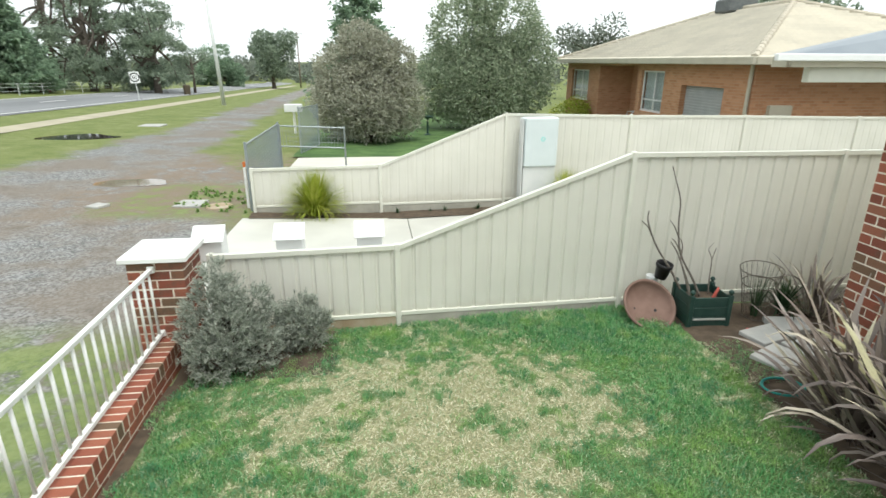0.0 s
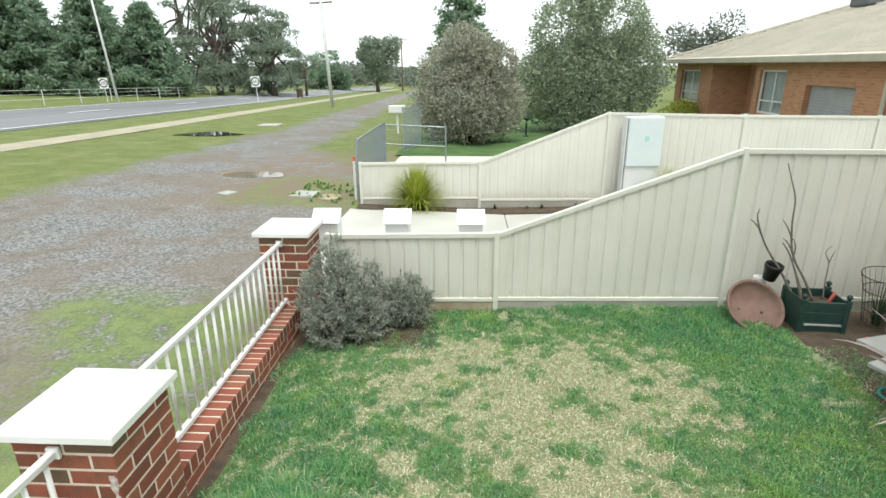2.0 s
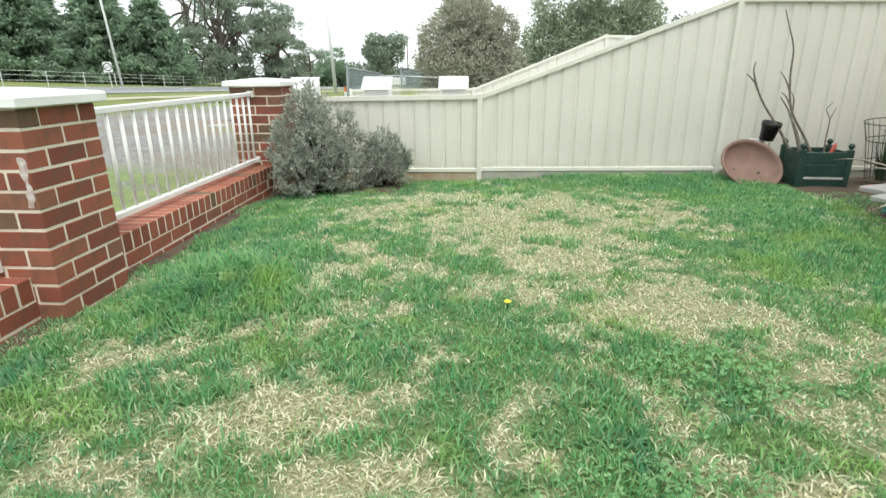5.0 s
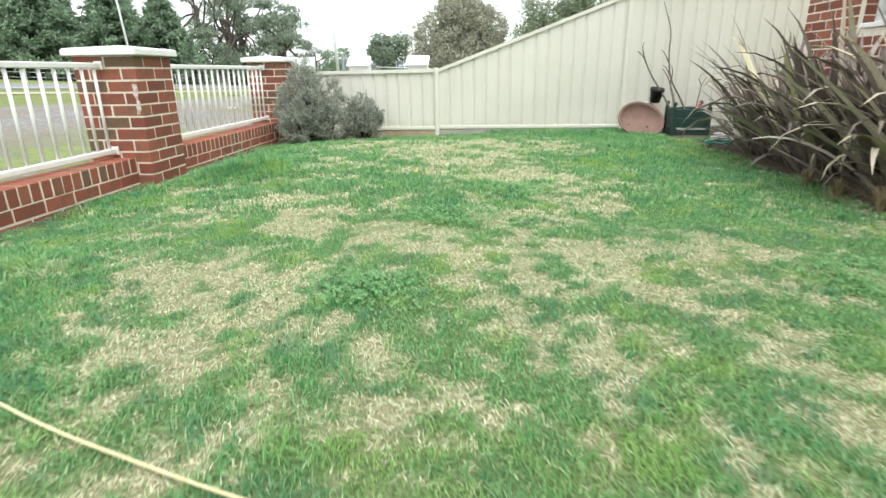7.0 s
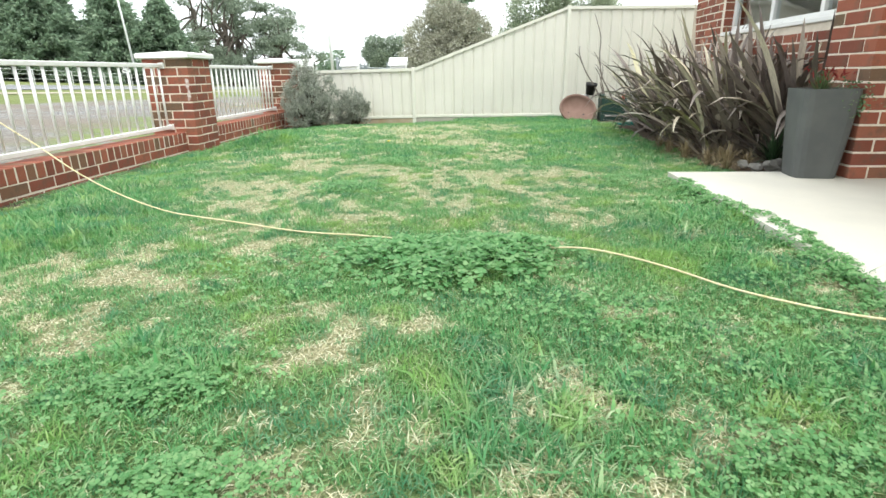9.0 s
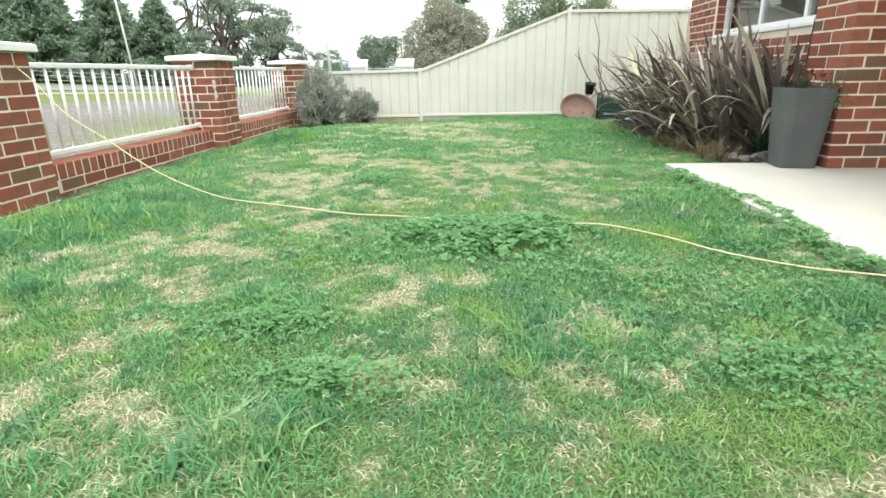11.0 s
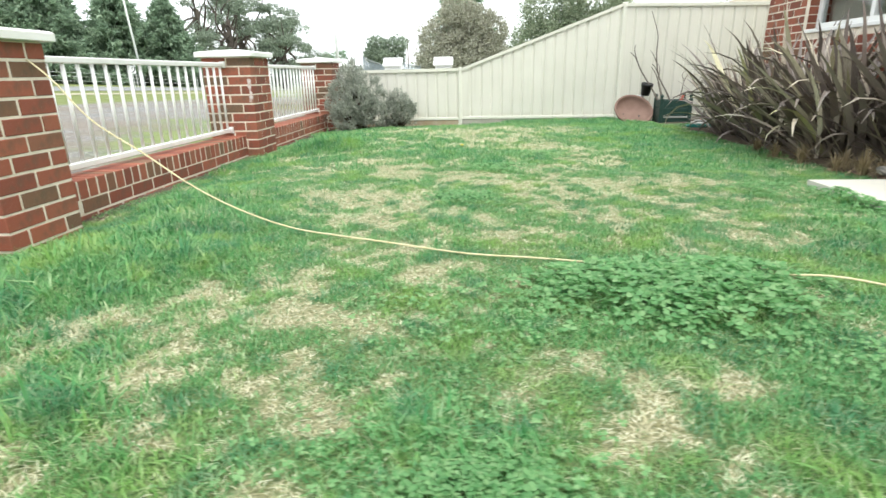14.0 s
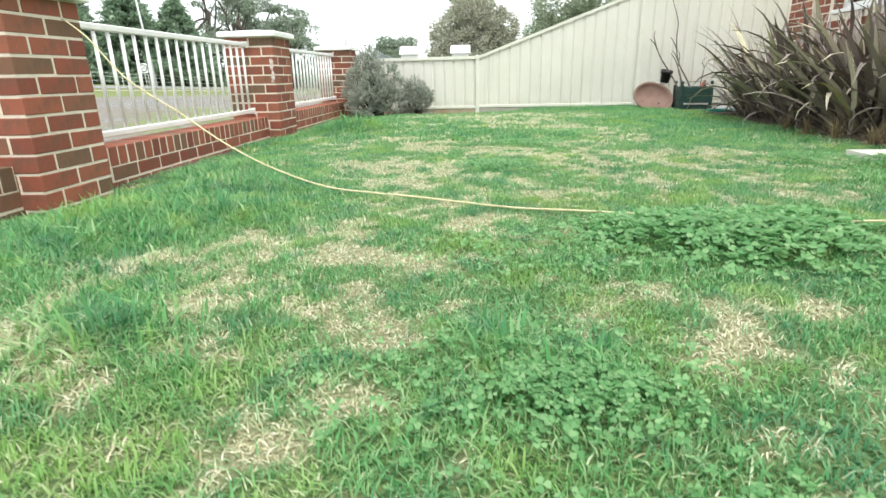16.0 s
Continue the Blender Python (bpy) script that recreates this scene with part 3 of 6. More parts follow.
def grow(name, n, zone, rng, label, height=0.022, width=0.0032, extra=1.0, lean=0.7, only=None, green=1.0):
    x0, x1, y0, y1 = zone
    x, y = rng.uniform(x0, x1, n), rng.uniform(y0, y1, n)
    ok = grass_edge(x, y)
    if only is not None:
        ok &= only(x, y)
    x, y = x[ok], y[ok]
    s = np.clip(straw_field(x, y) + rng.normal(0, 0.25, len(x)), 0, 1)
    s = np.where(s > 0.5, np.clip(s * 1.3, 0, 1), s * 0.55)
    s = np.where(rng.random(len(x)) < 0.13, s * 0.25, s)
    s = np.where(rng.random(len(x)) < 0.15, np.clip(s + rng.uniform(0.15, 0.6, len(x)), 0, 1), s) * green
    n = len(x)
    base = np.stack([x, y, lawn_z(x, y) - 0.012], 1)
    a = rng.uniform(0, 2 * math.pi, n)
    L = (height * rng.uniform(0.5, 1.5, n) * (1.25 - 0.45 * s) * (0.45 + 1.5 * np.clip(fbm(x, y, 3.2, 61, 4) - 0.18, 0, 1) * (1 - 0.5 * s)) + 0.62 * extra * tall_field(x, y) * rng.uniform(0.5, 1.4, n))[:, None]
    way = np.stack([np.cos(a), np.sin(a), np.zeros(n)], 1)
    side = np.stack([-np.sin(a), np.cos(a), np.zeros(n)], 1) * (width * rng.uniform(0.6, 1.4, n))[:, None] * (1 + L * 5)
    tilt = (lean * rng.uniform(0.2, 1.6, n) + 1.0 * s)[:, None]
    up = np.array([0, 0, 1.0])
    mid = base + L * (0.55 - 0.12 * np.clip(tilt, 0, 2.2)) * up + way * L * tilt * 0.3
    tip = base + L * (1 - 0.38 * np.clip(tilt, 0, 2.2)) * up + way * L * tilt
    v = np.stack([base - side, base + side, mid + side * 0.8, mid - side * 0.8, tip], 1).reshape(-1, 3)
    k = np.arange(n)[:, None] * 5
    f = np.concatenate([k + [0, 1, 2], k + [0, 2, 3], k + [3, 2, 4]])
    me = quick_mesh(name, v, f, {"straw": np.repeat(s, 5)})
    return tagged(part(name, me, blades), label, "grass", kind="stuff")


blades = blade_material()
rng = np.random.default_rng(3)
grow("grass", 370000, (-1.8, 3.2, -3.9, 0.6), rng, "short green turf with straw patches on the lawn", 0.019, 0.0014, lean=0.9)
grow("grass", 190000, (-1.8, 4.0, 0.6, 5.15), rng, "short turf with dead straw patches on the lawn", 0.030, 0.0023)
grow("tall_grass", 46000, (-1.8, 3.0, -4.6, 5.15), rng, "longer uncut tufts of green grass", 0.03, 0.0030, 1.5, 0.9, lambda x, y: tall_field(x, y) > 0.018, 0.35)


# ---- brick street wall ----
COURSE, CAP_Z = 0.086, 0.893


def brick_mesh(name, l, w, h, bevel=0.004):
    me = to_mesh(name, box(-l / 2, l / 2, -w / 2, w / 2, -h / 2, h / 2, bevel))
    me.materials.append(brick_red)
    return me


STRETCHER = brick_mesh("brick", 0.23, 0.11, 0.076)
HALF = brick_mesh("half_brick", 0.11, 0.11, 0.076)
ROWLOCK = brick_mesh("rowlock_brick", 0.23, 0.076, 0.11)


def lay(parent, me, x, y, z, turn=0.0):
    ob = new("brick", me)
    ob.parent = parent
    ob.matrix_basis = pose(x + random.uniform(-0.0015, 0.0015), y + random.uniform(-0.0015, 0.0015), z, random.uniform(-0.4, 0.4), 0, turn + random.uniform(-0.4, 0.4))
    return ob


def square_pier(parent, x0, y0, w, d, z_top, courses):
    """Bonded courses round a rectangle; w and d are whole numbers of half bricks."""
    for k in range(courses):
        z = z_top - COURSE * (k + 0.5)
        turn = k % 2
        # the long sides run through on even courses, the short sides on odd ones
        for yy in (y0 + 0.055, y0 + d - 0.055):
            run(parent, x0 + (0.12 if turn else 0.0), x0 + w - (0.12 if turn else 0.0), yy, z, 0, k)
        for xx in (x0 + 0.055, x0 + w - 0.055):
            run(parent, y0 + (0.0 if turn else 0.12), y0 + d - (0.0 if turn else 0.12), xx, z, 90, k)


def run(parent, a, b, across, z, turn, shift):
    """Stretchers from a to b, closed with a half brick where one is left over."""
    p, first = a, True
    while p < b - 0.05:
        left = b - p
        me, l = (STRETCHER, 0.23) if left > 0.225 and not (first and shift % 4 >= 2 and left < 0.36 and left > 0.3) else (HALF, 0.11)
        if left < 0.105:
            break
        c = p + l / 2
        lay(parent, me, *((c, across) if turn == 0 else (across, c)), z, turn)
        p += l + 0.01
        first = False


def cap_mesh(w, d):
    bm = bmesh.new()
    rings = []
    for inset, z in ((0.0, 0.0), (0.0, 0.042), (0.012, 0.05), (w * 0.42, 0.074)):
        rings.append([bm.verts.new((sx * (w / 2 - inset), sy * (d / 2 - min(inset, d * 0.42)), z)) for sx, sy in ((-1, -1), (1, -1), (1, 1), (-1, 1))])
    for a, b in zip(rings, rings[1:]):
        for k in range(4):
            bm.faces.new((a[k], a[(k + 1) % 4], b[(k + 1) % 4], b[k]))
    bm.faces.new(rings[0][::-1])
    bm.faces.new(rings[-1])
    bmesh.ops.bevel(bm, geom=bm.edges[:], offset=0.004, segments=1, affect="EDGES")
    return bm


PILLARS = (4.64, 1.63, -1.39, -4.41)
for y0 in PILLARS:
    pillar = thing("brick_pillar", "red brick fence pillar with pale mortar and a white cap", "pillar", pose(WALL_X, y0 + 0.235, CAP_Z - 13 * COURSE), "brick pillars of the street fence")
    part("mortar", box(-0.2325, 0.2325, -0.2325, 0.2325, 0, 13 * COURSE, 0.002), mortar_cream, pillar)
    square_pier(pillar, -0.235, -0.235, 0.47, 0.47, 13 * COURSE, 12)
    if y0 == PILLARS[1]:
        bm = bmesh.new()
        rr = random.Random(4)
        edge = [(0.196 + rr.uniform(-0.010, 0.010), 0.92 - 0.018 * k) for k in range(13)] + [(0.226 + rr.uniform(-0.012, 0.006), 0.704 + 0.018 * k) for k in range(13)]
        bm.faces.new([bm.verts.new((x, -0.2372, z)) for x, z in edge])
        part("lime_stain", bm, plain("white_lime_stain", (0.62, 0.58, 0.55), (0.42, 0.30, 0.26), 30, 0.9), pillar, "chalky white stain")
    part("cap", cap_mesh(0.56, 0.56), cap_white, pillar, "white painted cap", pose(0, 0, 13 * COURSE + 0.002))


def street_wall(name, ya, yb, top=0.16):
    wall = thing(name, "low red brick wall with a brick-on-edge top", "wall", pose(WALL_X, ya, 0), kind="structure")
    L = yb - ya
    part("mortar", box(-0.1125, 0.1125, 0, L, -0.5, top - 0.003), mortar_cream, wall)
    n = int(round(L / 0.086))
    for k in range(n):
        lay(wall, ROWLOCK, 0, (k + 0.5) * L / n, top - 0.055, 0)
    for c in range(2):
        p, z = (0.06 if c else -0.06), top - 0.12 - COURSE * (c + 0.5) + 0.01
        while p < L:
            q = min(p + 0.23, L)
            if q - max(p, 0) > 0.2:
                for sx in (0.06, -0.06):
                    lay(wall, STRETCHER, sx, (p + q) / 2, z, 90)
            elif q - max(p, 0) > 0.08:
                for sx in (0.06, -0.06):
                    lay(wall, HALF, sx, (max(p, 0) + q) / 2, z, 90)
            p += 0.24
    return wall


for k, (a, b) in enumerate(zip(PILLARS[1:], PILLARS)):
    street_wall("wall_street_%d" % (k + 1), a + 0.472, b - 0.002)


def rail_panel(ya, yb, lo=0.215, hi=0.825):
    th = thing("railing_panel", "white tubular steel railing between brick pillars", "railing", pose(WALL_X - 0.03, ya, 0), "white railing panels")
    L = yb - ya
    part("top_rail", box(-0.019, 0.019, 0.004, L - 0.004, hi - 0.019, hi + 0.019, 0.005), rail_white, th)
    part("bottom_rail", box(-0.019, 0.019, 0.004, L - 0.004, lo - 0.019, lo + 0.019, 0.005), rail_white, th)
    n = 20
    bar = to_mesh("baluster", tube([(0, 0, lo + 0.018), (0, 0, hi - 0.018)], 0.0115, 8), True)
    bar.materials.append(rail_white)
    for k in range(n):
        part("baluster", bar, None, th, m=pose(0, 0.07 + (L - 0.14) * k / (n - 1), 0))
    for yy in (0.012, L - 0.012):
        for zz in (lo, hi):
            part("bracket", box(-0.03, 0.03, yy - 0.011, yy + 0.011, zz - 0.03, zz + 0.03, 0.004), rail_white, th)
    return th


for a, b in zip(PILLARS[1:], PILLARS):
    rail_panel(a + 0.472, b - 0.002)


# ---- cream steel fences ----
def steel_fence(name, label, m, posts, plinths, period=0.165, rib=0.013):
    """posts: (x, height of the panel top) from left to right; the sheet between two posts may slope."""
    th = thing(name, label, "fence", m)
    for (xa, za), (xb, zb), (plinth, z0) in zip(posts, posts[1:], plinths):
        n = max(3, int(round((xb - xa - 0.06) / period)))
        pts, pitch = [], (xb - xa - 0.06) / n
        for k in range(n):
            s = xa + 0.03 + k * pitch
            pts += [(s, 0.0), (s + pitch * 0.72, 0.0), (s + pitch * 0.80, rib), (s + pitch * 0.93, rib)]
        pts.append((xb - 0.03, 0.0))
        bm = bmesh.new()
        top = lambda x: za + (zb - za) * (x - xa) / (xb - xa)
        lo = [bm.verts.new((x, y, z0 + 0.02)) for x, y in pts]
        hi = [bm.verts.new((x, y, top(x) - 0.02)) for x, y in pts]
        for k in range(len(pts) - 1):
            bm.faces.new((lo[k], lo[k + 1], hi[k + 1], hi[k]))
        sh = part("sheet", bm, fence_cream, th)
        so = sh.modifiers.new("thickness", "SOLIDIFY")
        so.thickness = 0.003
        part("top_rail", prism([(xa + 0.02, za - 0.045), (xb - 0.02, zb - 0.045), (xb - 0.02, zb), (xa + 0.02, za)], -0.022, 0.034), fence_trim, th)
        part("bottom_rail", box(xa + 0.02, xb - 0.02, -0.02, 0.034, z0, z0 + 0.04, 0.003), fence_trim, th)
        if plinth:
            part("plinth", box(xa + 0.03, xb - 0.03, -0.012, 0.022, z0 - 0.22, z0 - 0.002, 0.003), plinth, th)
    for k, (x, z) in enumerate(posts):
        bm = box(x - 0.028, x + 0.028, -0.03, 0.042, -0.5, z + 0.012, 0.006)
        part("post", bm, fence_trim, th)
    return th


near_fence = steel_fence("steel_fence", "cream ribbed steel fence stepping up from low to full height", pose(0.185, 5.17, 0, 0, 0, 1.9),
                         [(-1.80, 0.775), (0, 0.79), (2.457, 1.665), (4.93, 1.64), (7.4, 1.62)],
                         [(plinth_wood, 0.005), (plinth_grey, 0.015), (plinth_grey, 0.015), (plinth_grey, 0.0)])
far_fence = steel_fence("steel_fence", "cream ribbed steel fence across the driveway, stepping up", pose(0.08, 10.17, 0, 0, 0, 2.6),
                        [(-2.33, 0.69), (0, 0.70), (2.43, 1.615), (4.99, 1.555), (7.53, 1.52), (10.25, 1.46), (12.9, 1.43)],
                        [(plinth_grey, -0.04), (plinth_grey, -0.08), (plinth_grey, -0.06), (plinth_grey, 0.05), (plinth_grey, 0.1), (plinth_grey, 0.1)], rib=0.006)


# ---- the red brick house beside the lawn ----
HOUSE_X = 4.09
glass = Net("window_glass", 0.02, 0, 0.5)
glass.b.inputs["Transmission Weight"].default_value = 1.0
glass.b.inputs["IOR"].default_value = 1.5
glass = glass.done((0.82, 0.86, 0.86))
window_white = plain("white_window_paint", (0.78, 0.78, 0.75), (0.72, 0.72, 0.70), 4, 0.4, bump=0.03, dirt=0.05)
room_dark = plain("dim_room_plaster", (0.10, 0.095, 0.09), (0.07, 0.065, 0.06), 2, 0.9)

house_wall = thing("wall_house", "red brick house wall with pale mortar", "wall", kind="structure")
WIN = (0.38, 3.03, 1.10, 2.15)
for y0, y1, z0, z1 in ((WIN[1], 3.92, -0.4, 2.5), (-7.3, WIN[0], -0.4, 2.5), (WIN[0], WIN[1], -0.4, WIN[2]), (WIN[0], WIN[1], WIN[3], 2.5)):
    part("mortar", box(HOUSE_X + 0.0025, HOUSE_X + 0.23, y0, y1, z0, z1), mortar_cream, house_wall)
part("end_wall", box(HOUSE_X + 0.23, 9.0, 3.69, 3.92, -0.4, 2.5), mortar_cream, house_wall)
part("back_wall", box(8.8, 9.0, -7.3, 3.69, -0.4, 2.5), room_dark, house_wall)
tagged(part("room_floor", box(HOUSE_X + 0.23, 8.8, -7.3, 3.69, 0.0, 0.06), room_dark), "dim room floor behind the window", "floor", kind="structure")
# Unseen slabs added to close house and porch overhead and shade what lies below.
tagged(part("unseen_soffit", box(HOUSE_X + 0.02, 9.1, 0.2, 3.9, 2.5, 2.62), window_white), "unseen flat soffit added to close the brick house", "ceiling", kind="structure")
tagged(part("unseen_porch_ceiling", box(3.55, 9.1, -7.4, 0.2, 2.62, 2.72), window_white), "unseen porch ceiling added as closure and shade", "ceiling", kind="structure")

for k in range(29):
    z = 2.47 - COURSE * (k + 0.5)
    p = 3.92
    odd = k % 2
    first = True
    while p > 0.1:
        l = 0.11 if (first and odd) else 0.23
        q = p - l
        clear = q > WIN[1] - 0.005 or z < WIN[2] - 0.05
        if clear and z > -0.12:
            lay(house_wall, STRETCHER if l > 0.2 else HALF, HOUSE_X + 0.055, (p + q) / 2, z, 90)
        elif z > -0.12 and p > WIN[1] + 0.1:
            lay(house_wall, HALF, HOUSE_X + 0.055, p - 0.055, z, 90)
        p = q - 0.01
        first = False

for k in range(29):
    # the brick return inside the window opening
    z = 2.47 - COURSE * (k + 0.5)
    if WIN[2] - 0.03 < z < WIN[3] + 0.03:
        lay(house_wall, STRETCHER, HOUSE_X + 0.119, WIN[1] + 0.051, z)

window = thing("window_1", "white framed window with clear panes in the brick wall", "window", kind="structure")
y0, y1, z0, z1 = WIN
for a, b, c, d in ((y0, y1, z0, z0 + 0.07), (y0, y1, z1 - 0.06, z1), (y0, y0 + 0.06, z0 + 0.07, z1 - 0.06), (y1 - 0.06, y1, z0 + 0.07, z1 - 0.06), (1.25, 1.31, z0 + 0.07, z1 - 0.06), (2.11, 2.17, z0 + 0.07, z1 - 0.06)):
    part("window_frame", box(HOUSE_X + 0.10, HOUSE_X + 0.17, a, b, c, d, 0.004), window_white, window)
part("window_sill", box(HOUSE_X - 0.02, HOUSE_X + 0.10, y0 + 0.004, y1 - 0.004, z0 - 0.03, z0 + 0.012, 0.006), window_white, window, "white sloping sill")
for a, b in ((y0 + 0.06, 1.25), (1.31, 2.11), (2.17, y1 - 0.06)):
    part("pane", box(HOUSE_X + 0.132, HOUSE_X + 0.138, a, b, z0 + 0.07, z1 - 0.06), glass, window)

# Unseen roof prism, added to keep light off the fence's right end.
roof_shade = tagged(part("shade_roof", prism([(HOUSE_X + 0.03, 2.73), (9.1, 2.73), (6.6, 4.3)], -7.4, 3.9), plain("grey_shade_roof", (0.20, 0.19, 0.18), (0.26, 0.25, 0.24), 2, 0.8)), "unseen roof added over the brick house to shade the fence", "roof", kind="structure")

pier = thing("brick_pier", "tall red brick porch pier on the patio slab", "pier", pose(3.875, -0.105, 0.02))
part("mortar", box(-0.2325, 0.2325, -0.2325, 0.2325, 0, 2.6), mortar_cream, pier)
square_pier(pier, -0.235, -0.235, 0.47, 0.47, 30 * COURSE, 30)


# ---- plants ----
def strap_leaf(name, length, width, droop, rng, material, segs=7):
    """One sword leaf rising along +x and arching over, folded along its midrib."""
    bm = bmesh.new()
    rows, x, z, ang = [], 0.0, 0.0, radians(88)
    kink = rng.uniform(0.4, 0.9)
    for k in range(segs + 1):
        t = k / segs
        w = width * (0.55 + 0.9 * t) * (1 - t ** 2.4) + 0.002
        off = 0.05 * length * math.sin(t * 3 + droop)
        rows.append([bm.verts.new((x, off - w / 2, z + w * 0.28)), bm.verts.new((x, off, z)), bm.verts.new((x, off + w / 2, z + w * 0.28))])
        step = length / segs
        x, z = x + step * math.cos(ang), z + step * math.sin(ang)
        ang -= droop / segs * (1.0 + (1.6 if t > kink else 0.0)) * (0.3 + 1.4 * t)
    for a, b in zip(rows, rows[1:]):
        for k in range(2):
            bm.faces.new((a[k], a[k + 1], b[k + 1], b[k]))
    me = to_mesh(name, bm, True)
    me.materials.append(material)
    return me


def flax_material():
    n = Net("bronze_flax_leaf", 0.42, 0, 0.45)
    col = n.ramp(n.piece(), [(0.0, (0.095, 0.075, 0.066)), (0.35, (0.155, 0.125, 0.108)), (0.62, (0.235, 0.195, 0.165)), (0.78, (0.36, 0.31, 0.25)), (0.92, (0.58, 0.52, 0.40)), (1.0, (0.36, 0.35, 0.16))])
    streak = n.noise(30, 3, stretch=(0.15, 6, 1))
    col = n.mix(n.step(streak, 0.4, 0.7, 0, 0.5), col, (0.22, 0.18, 0.15))
    return n.done(col, streak, 0.2, 0.004)


bronze = flax_material()
prng = random.Random(8)
FLAX = [strap_leaf("flax_leaf", prng.uniform(0.78, 1.1), prng.uniform(0.046, 0.07), prng.uniform(1.2, 1.9) if k % 4 == 3 else prng.uniform(0.1, 0.85), prng, bronze, 9) for k in range(20)]


def flax(x, y, n, spread_r, size, label):
    th = thing("flax_plant", label, "plant", pose(x, y, -0.02), "bronze flax beside the house")
    for k in range(n):
        a = prng.uniform(0, 2 * math.pi)
        r = spread_r * math.sqrt(prng.random())
        s = size * prng.uniform(0.62, 1.1)
        turn = math.degrees(a) + prng.uniform(-85, 85)
        tilt = min(52, abs(prng.gauss(0, 1)) * 25 + 12 * r / spread_r)
        if prng.random() < 0.16:
            # old leaves that have flopped outwards
            tilt, s = prng.uniform(42, 62), size * prng.uniform(0.42, 0.66)
        if math.cos(radians(turn)) > 0.15:
            tilt, s = min(tilt, 20), s * 0.9
        elif math.sin(radians(turn)) < -0.4:
            tilt, s = min(tilt, 40), s * 0.86
        ob = new("leaf", prng.choice(FLAX))
        ob.parent = th
        ob.matrix_basis = pose(r * math.cos(a), r * math.sin(a), 0, 0, tilt, turn) @ pose(0, 0, 0, 0, 0, prng.uniform(-25, 25)) @ Matrix.Diagonal((s, s * 0.9, s, 1))
    return th


flax(3.58, 1.12, 340, 0.36, 1.30, "large bronze flax with arching sword leaves, some dry and tan")
flax(3.56, 2.02, 310, 0.36, 1.34, "bronze flax with sword leaves against the brick wall")
flax(3.80, 0.62, 190, 0.20, 1.22, "tall bronze flax crowded against the window sill")
flax(3.56, 2.88, 210, 0.30, 1.12, "spreading bronze flax at the house corner")
flax(4.62, 4.70, 45, 0.12, 0.9, "dark flax in the gap between house and fence")

bed_soil = plain("bare_garden_soil", (0.068, 0.050, 0.035), (0.115, 0.085, 0.058), 9, 1.0, bump=1.0, fine=60, dirt=0.5)
bed_ground = lambda x, y: lawn_z(x, y) - 0.014 + 0.05 * fbm(x, y, 2.2, 41, 3) * np.clip((x - 3.05) / 0.3, 0, 1) * np.clip((4.08 - x) / 0.1, 0, 1)
sheet("garden_bed", np.arange(2.98, 4.1, 0.06), np.arange(-0.04, 3.68, 0.06), bed_ground, bed_soil, "bare brown garden bed soil under the flax", "soil")
sheet("wall_bed", np.arange(-1.83, -1.66, 0.03), np.arange(-0.9, 4.3, 0.08), lambda x, y: lawn_z(x, y) - 0.006 - 0.02 * np.clip((x + 1.74) / 0.05, 0, 1), bed_soil, "bare damp soil along the foot of the brick wall", "soil")
sheet("fence_bed", np.arange(2.92, 5.6, 0.08), np.arange(3.5, 5.14, 0.08), lambda x, y: lawn_z(x, y) - 0.016 + 0.035 * fbm(x, y, 2.2, 43, 3) * np.clip((x - 3.0) / 0.3, 0, 1), bed_soil, "dark soil strip along the steel fence", "soil")
sheet("shrub_bed", np.arange(-1.8, -0.36, 0.06), np.arange(4.15, 5.15, 0.06), lambda x, y: lawn_z(x, y) - 0.012 + 0.03 * np.clip((-0.42 - x) / 0.25, 0, 1) * np.clip((y - 4.2) / 0.3, 0, 1) * (0.5 + fbm(x, y, 2.2, 44, 3)), bed_soil, "bare earth under the grey shrubs", "soil")


def grass_clump(name, label, x, y, z, n, length, width, material, seed, lean=0.9, category="plant", parent=None):
    """Many thin arching blades from one crown."""
    r = np.random.default_rng(seed)
    a, t = r.uniform(0, 2 * math.pi, n), lean * np.abs(r.normal(0, 0.55, n))
    L = length * r.uniform(0.55, 1.1, n)
    way = np.stack([np.cos(a), np.sin(a), np.zeros(n)], 1)
    side = np.stack([-np.sin(a), np.cos(a), np.zeros(n)], 1) * width
    p = way * (0.06 * length / 0.5 * r.random(n))[:, None]
    rows = []
    ang = np.full(n, math.pi / 2) - t * 0.5
    for k in range(6):
        w = (1 - (k / 5.0) ** 2)
        rows.append(np.stack([p - side * (w + 0.05), p + side * (w + 0.05)], 1))
        p = p + (L / 5)[:, None] * (way * np.cos(ang)[:, None] + np.array([0, 0, 1.0]) * np.sin(ang)[:, None])
        ang = ang - t * 0.42
    v = np.stack(rows, 1).reshape(n, 12, 3).reshape(-1, 3)
    b = np.arange(n)[:, None] * 12
    f = np.concatenate([b + [2 * k, 2 * k + 1, 2 * k + 3, 2 * k + 2] for k in range(5)])
    me = quick_mesh("foliage", v, f)
    if parent:
        return part(name, me, material, parent, label)
    th = thing(name, label, category, pose(x, y, z))
    part("foliage", me, material, th)
    return th


lime = leafy("lime_tussock", [(0.0, (0.20, 0.27, 0.03)), (0.5, (0.36, 0.43, 0.05)), (1.0, (0.55, 0.54, 0.14))], 0.5, 0.35)
dark_strap = leafy("dark_strap_leaves", [(0.0, (0.018, 0.04, 0.018)), (0.6, (0.035, 0.075, 0.03)), (1.0, (0.08, 0.13, 0.06))], 0.45, 0.2)
dry_stems = leafy("dry_stems", [(0.0, (0.20, 0.15, 0.08)), (1.0, (0.38, 0.31, 0.19))], 0.8, 0.2)
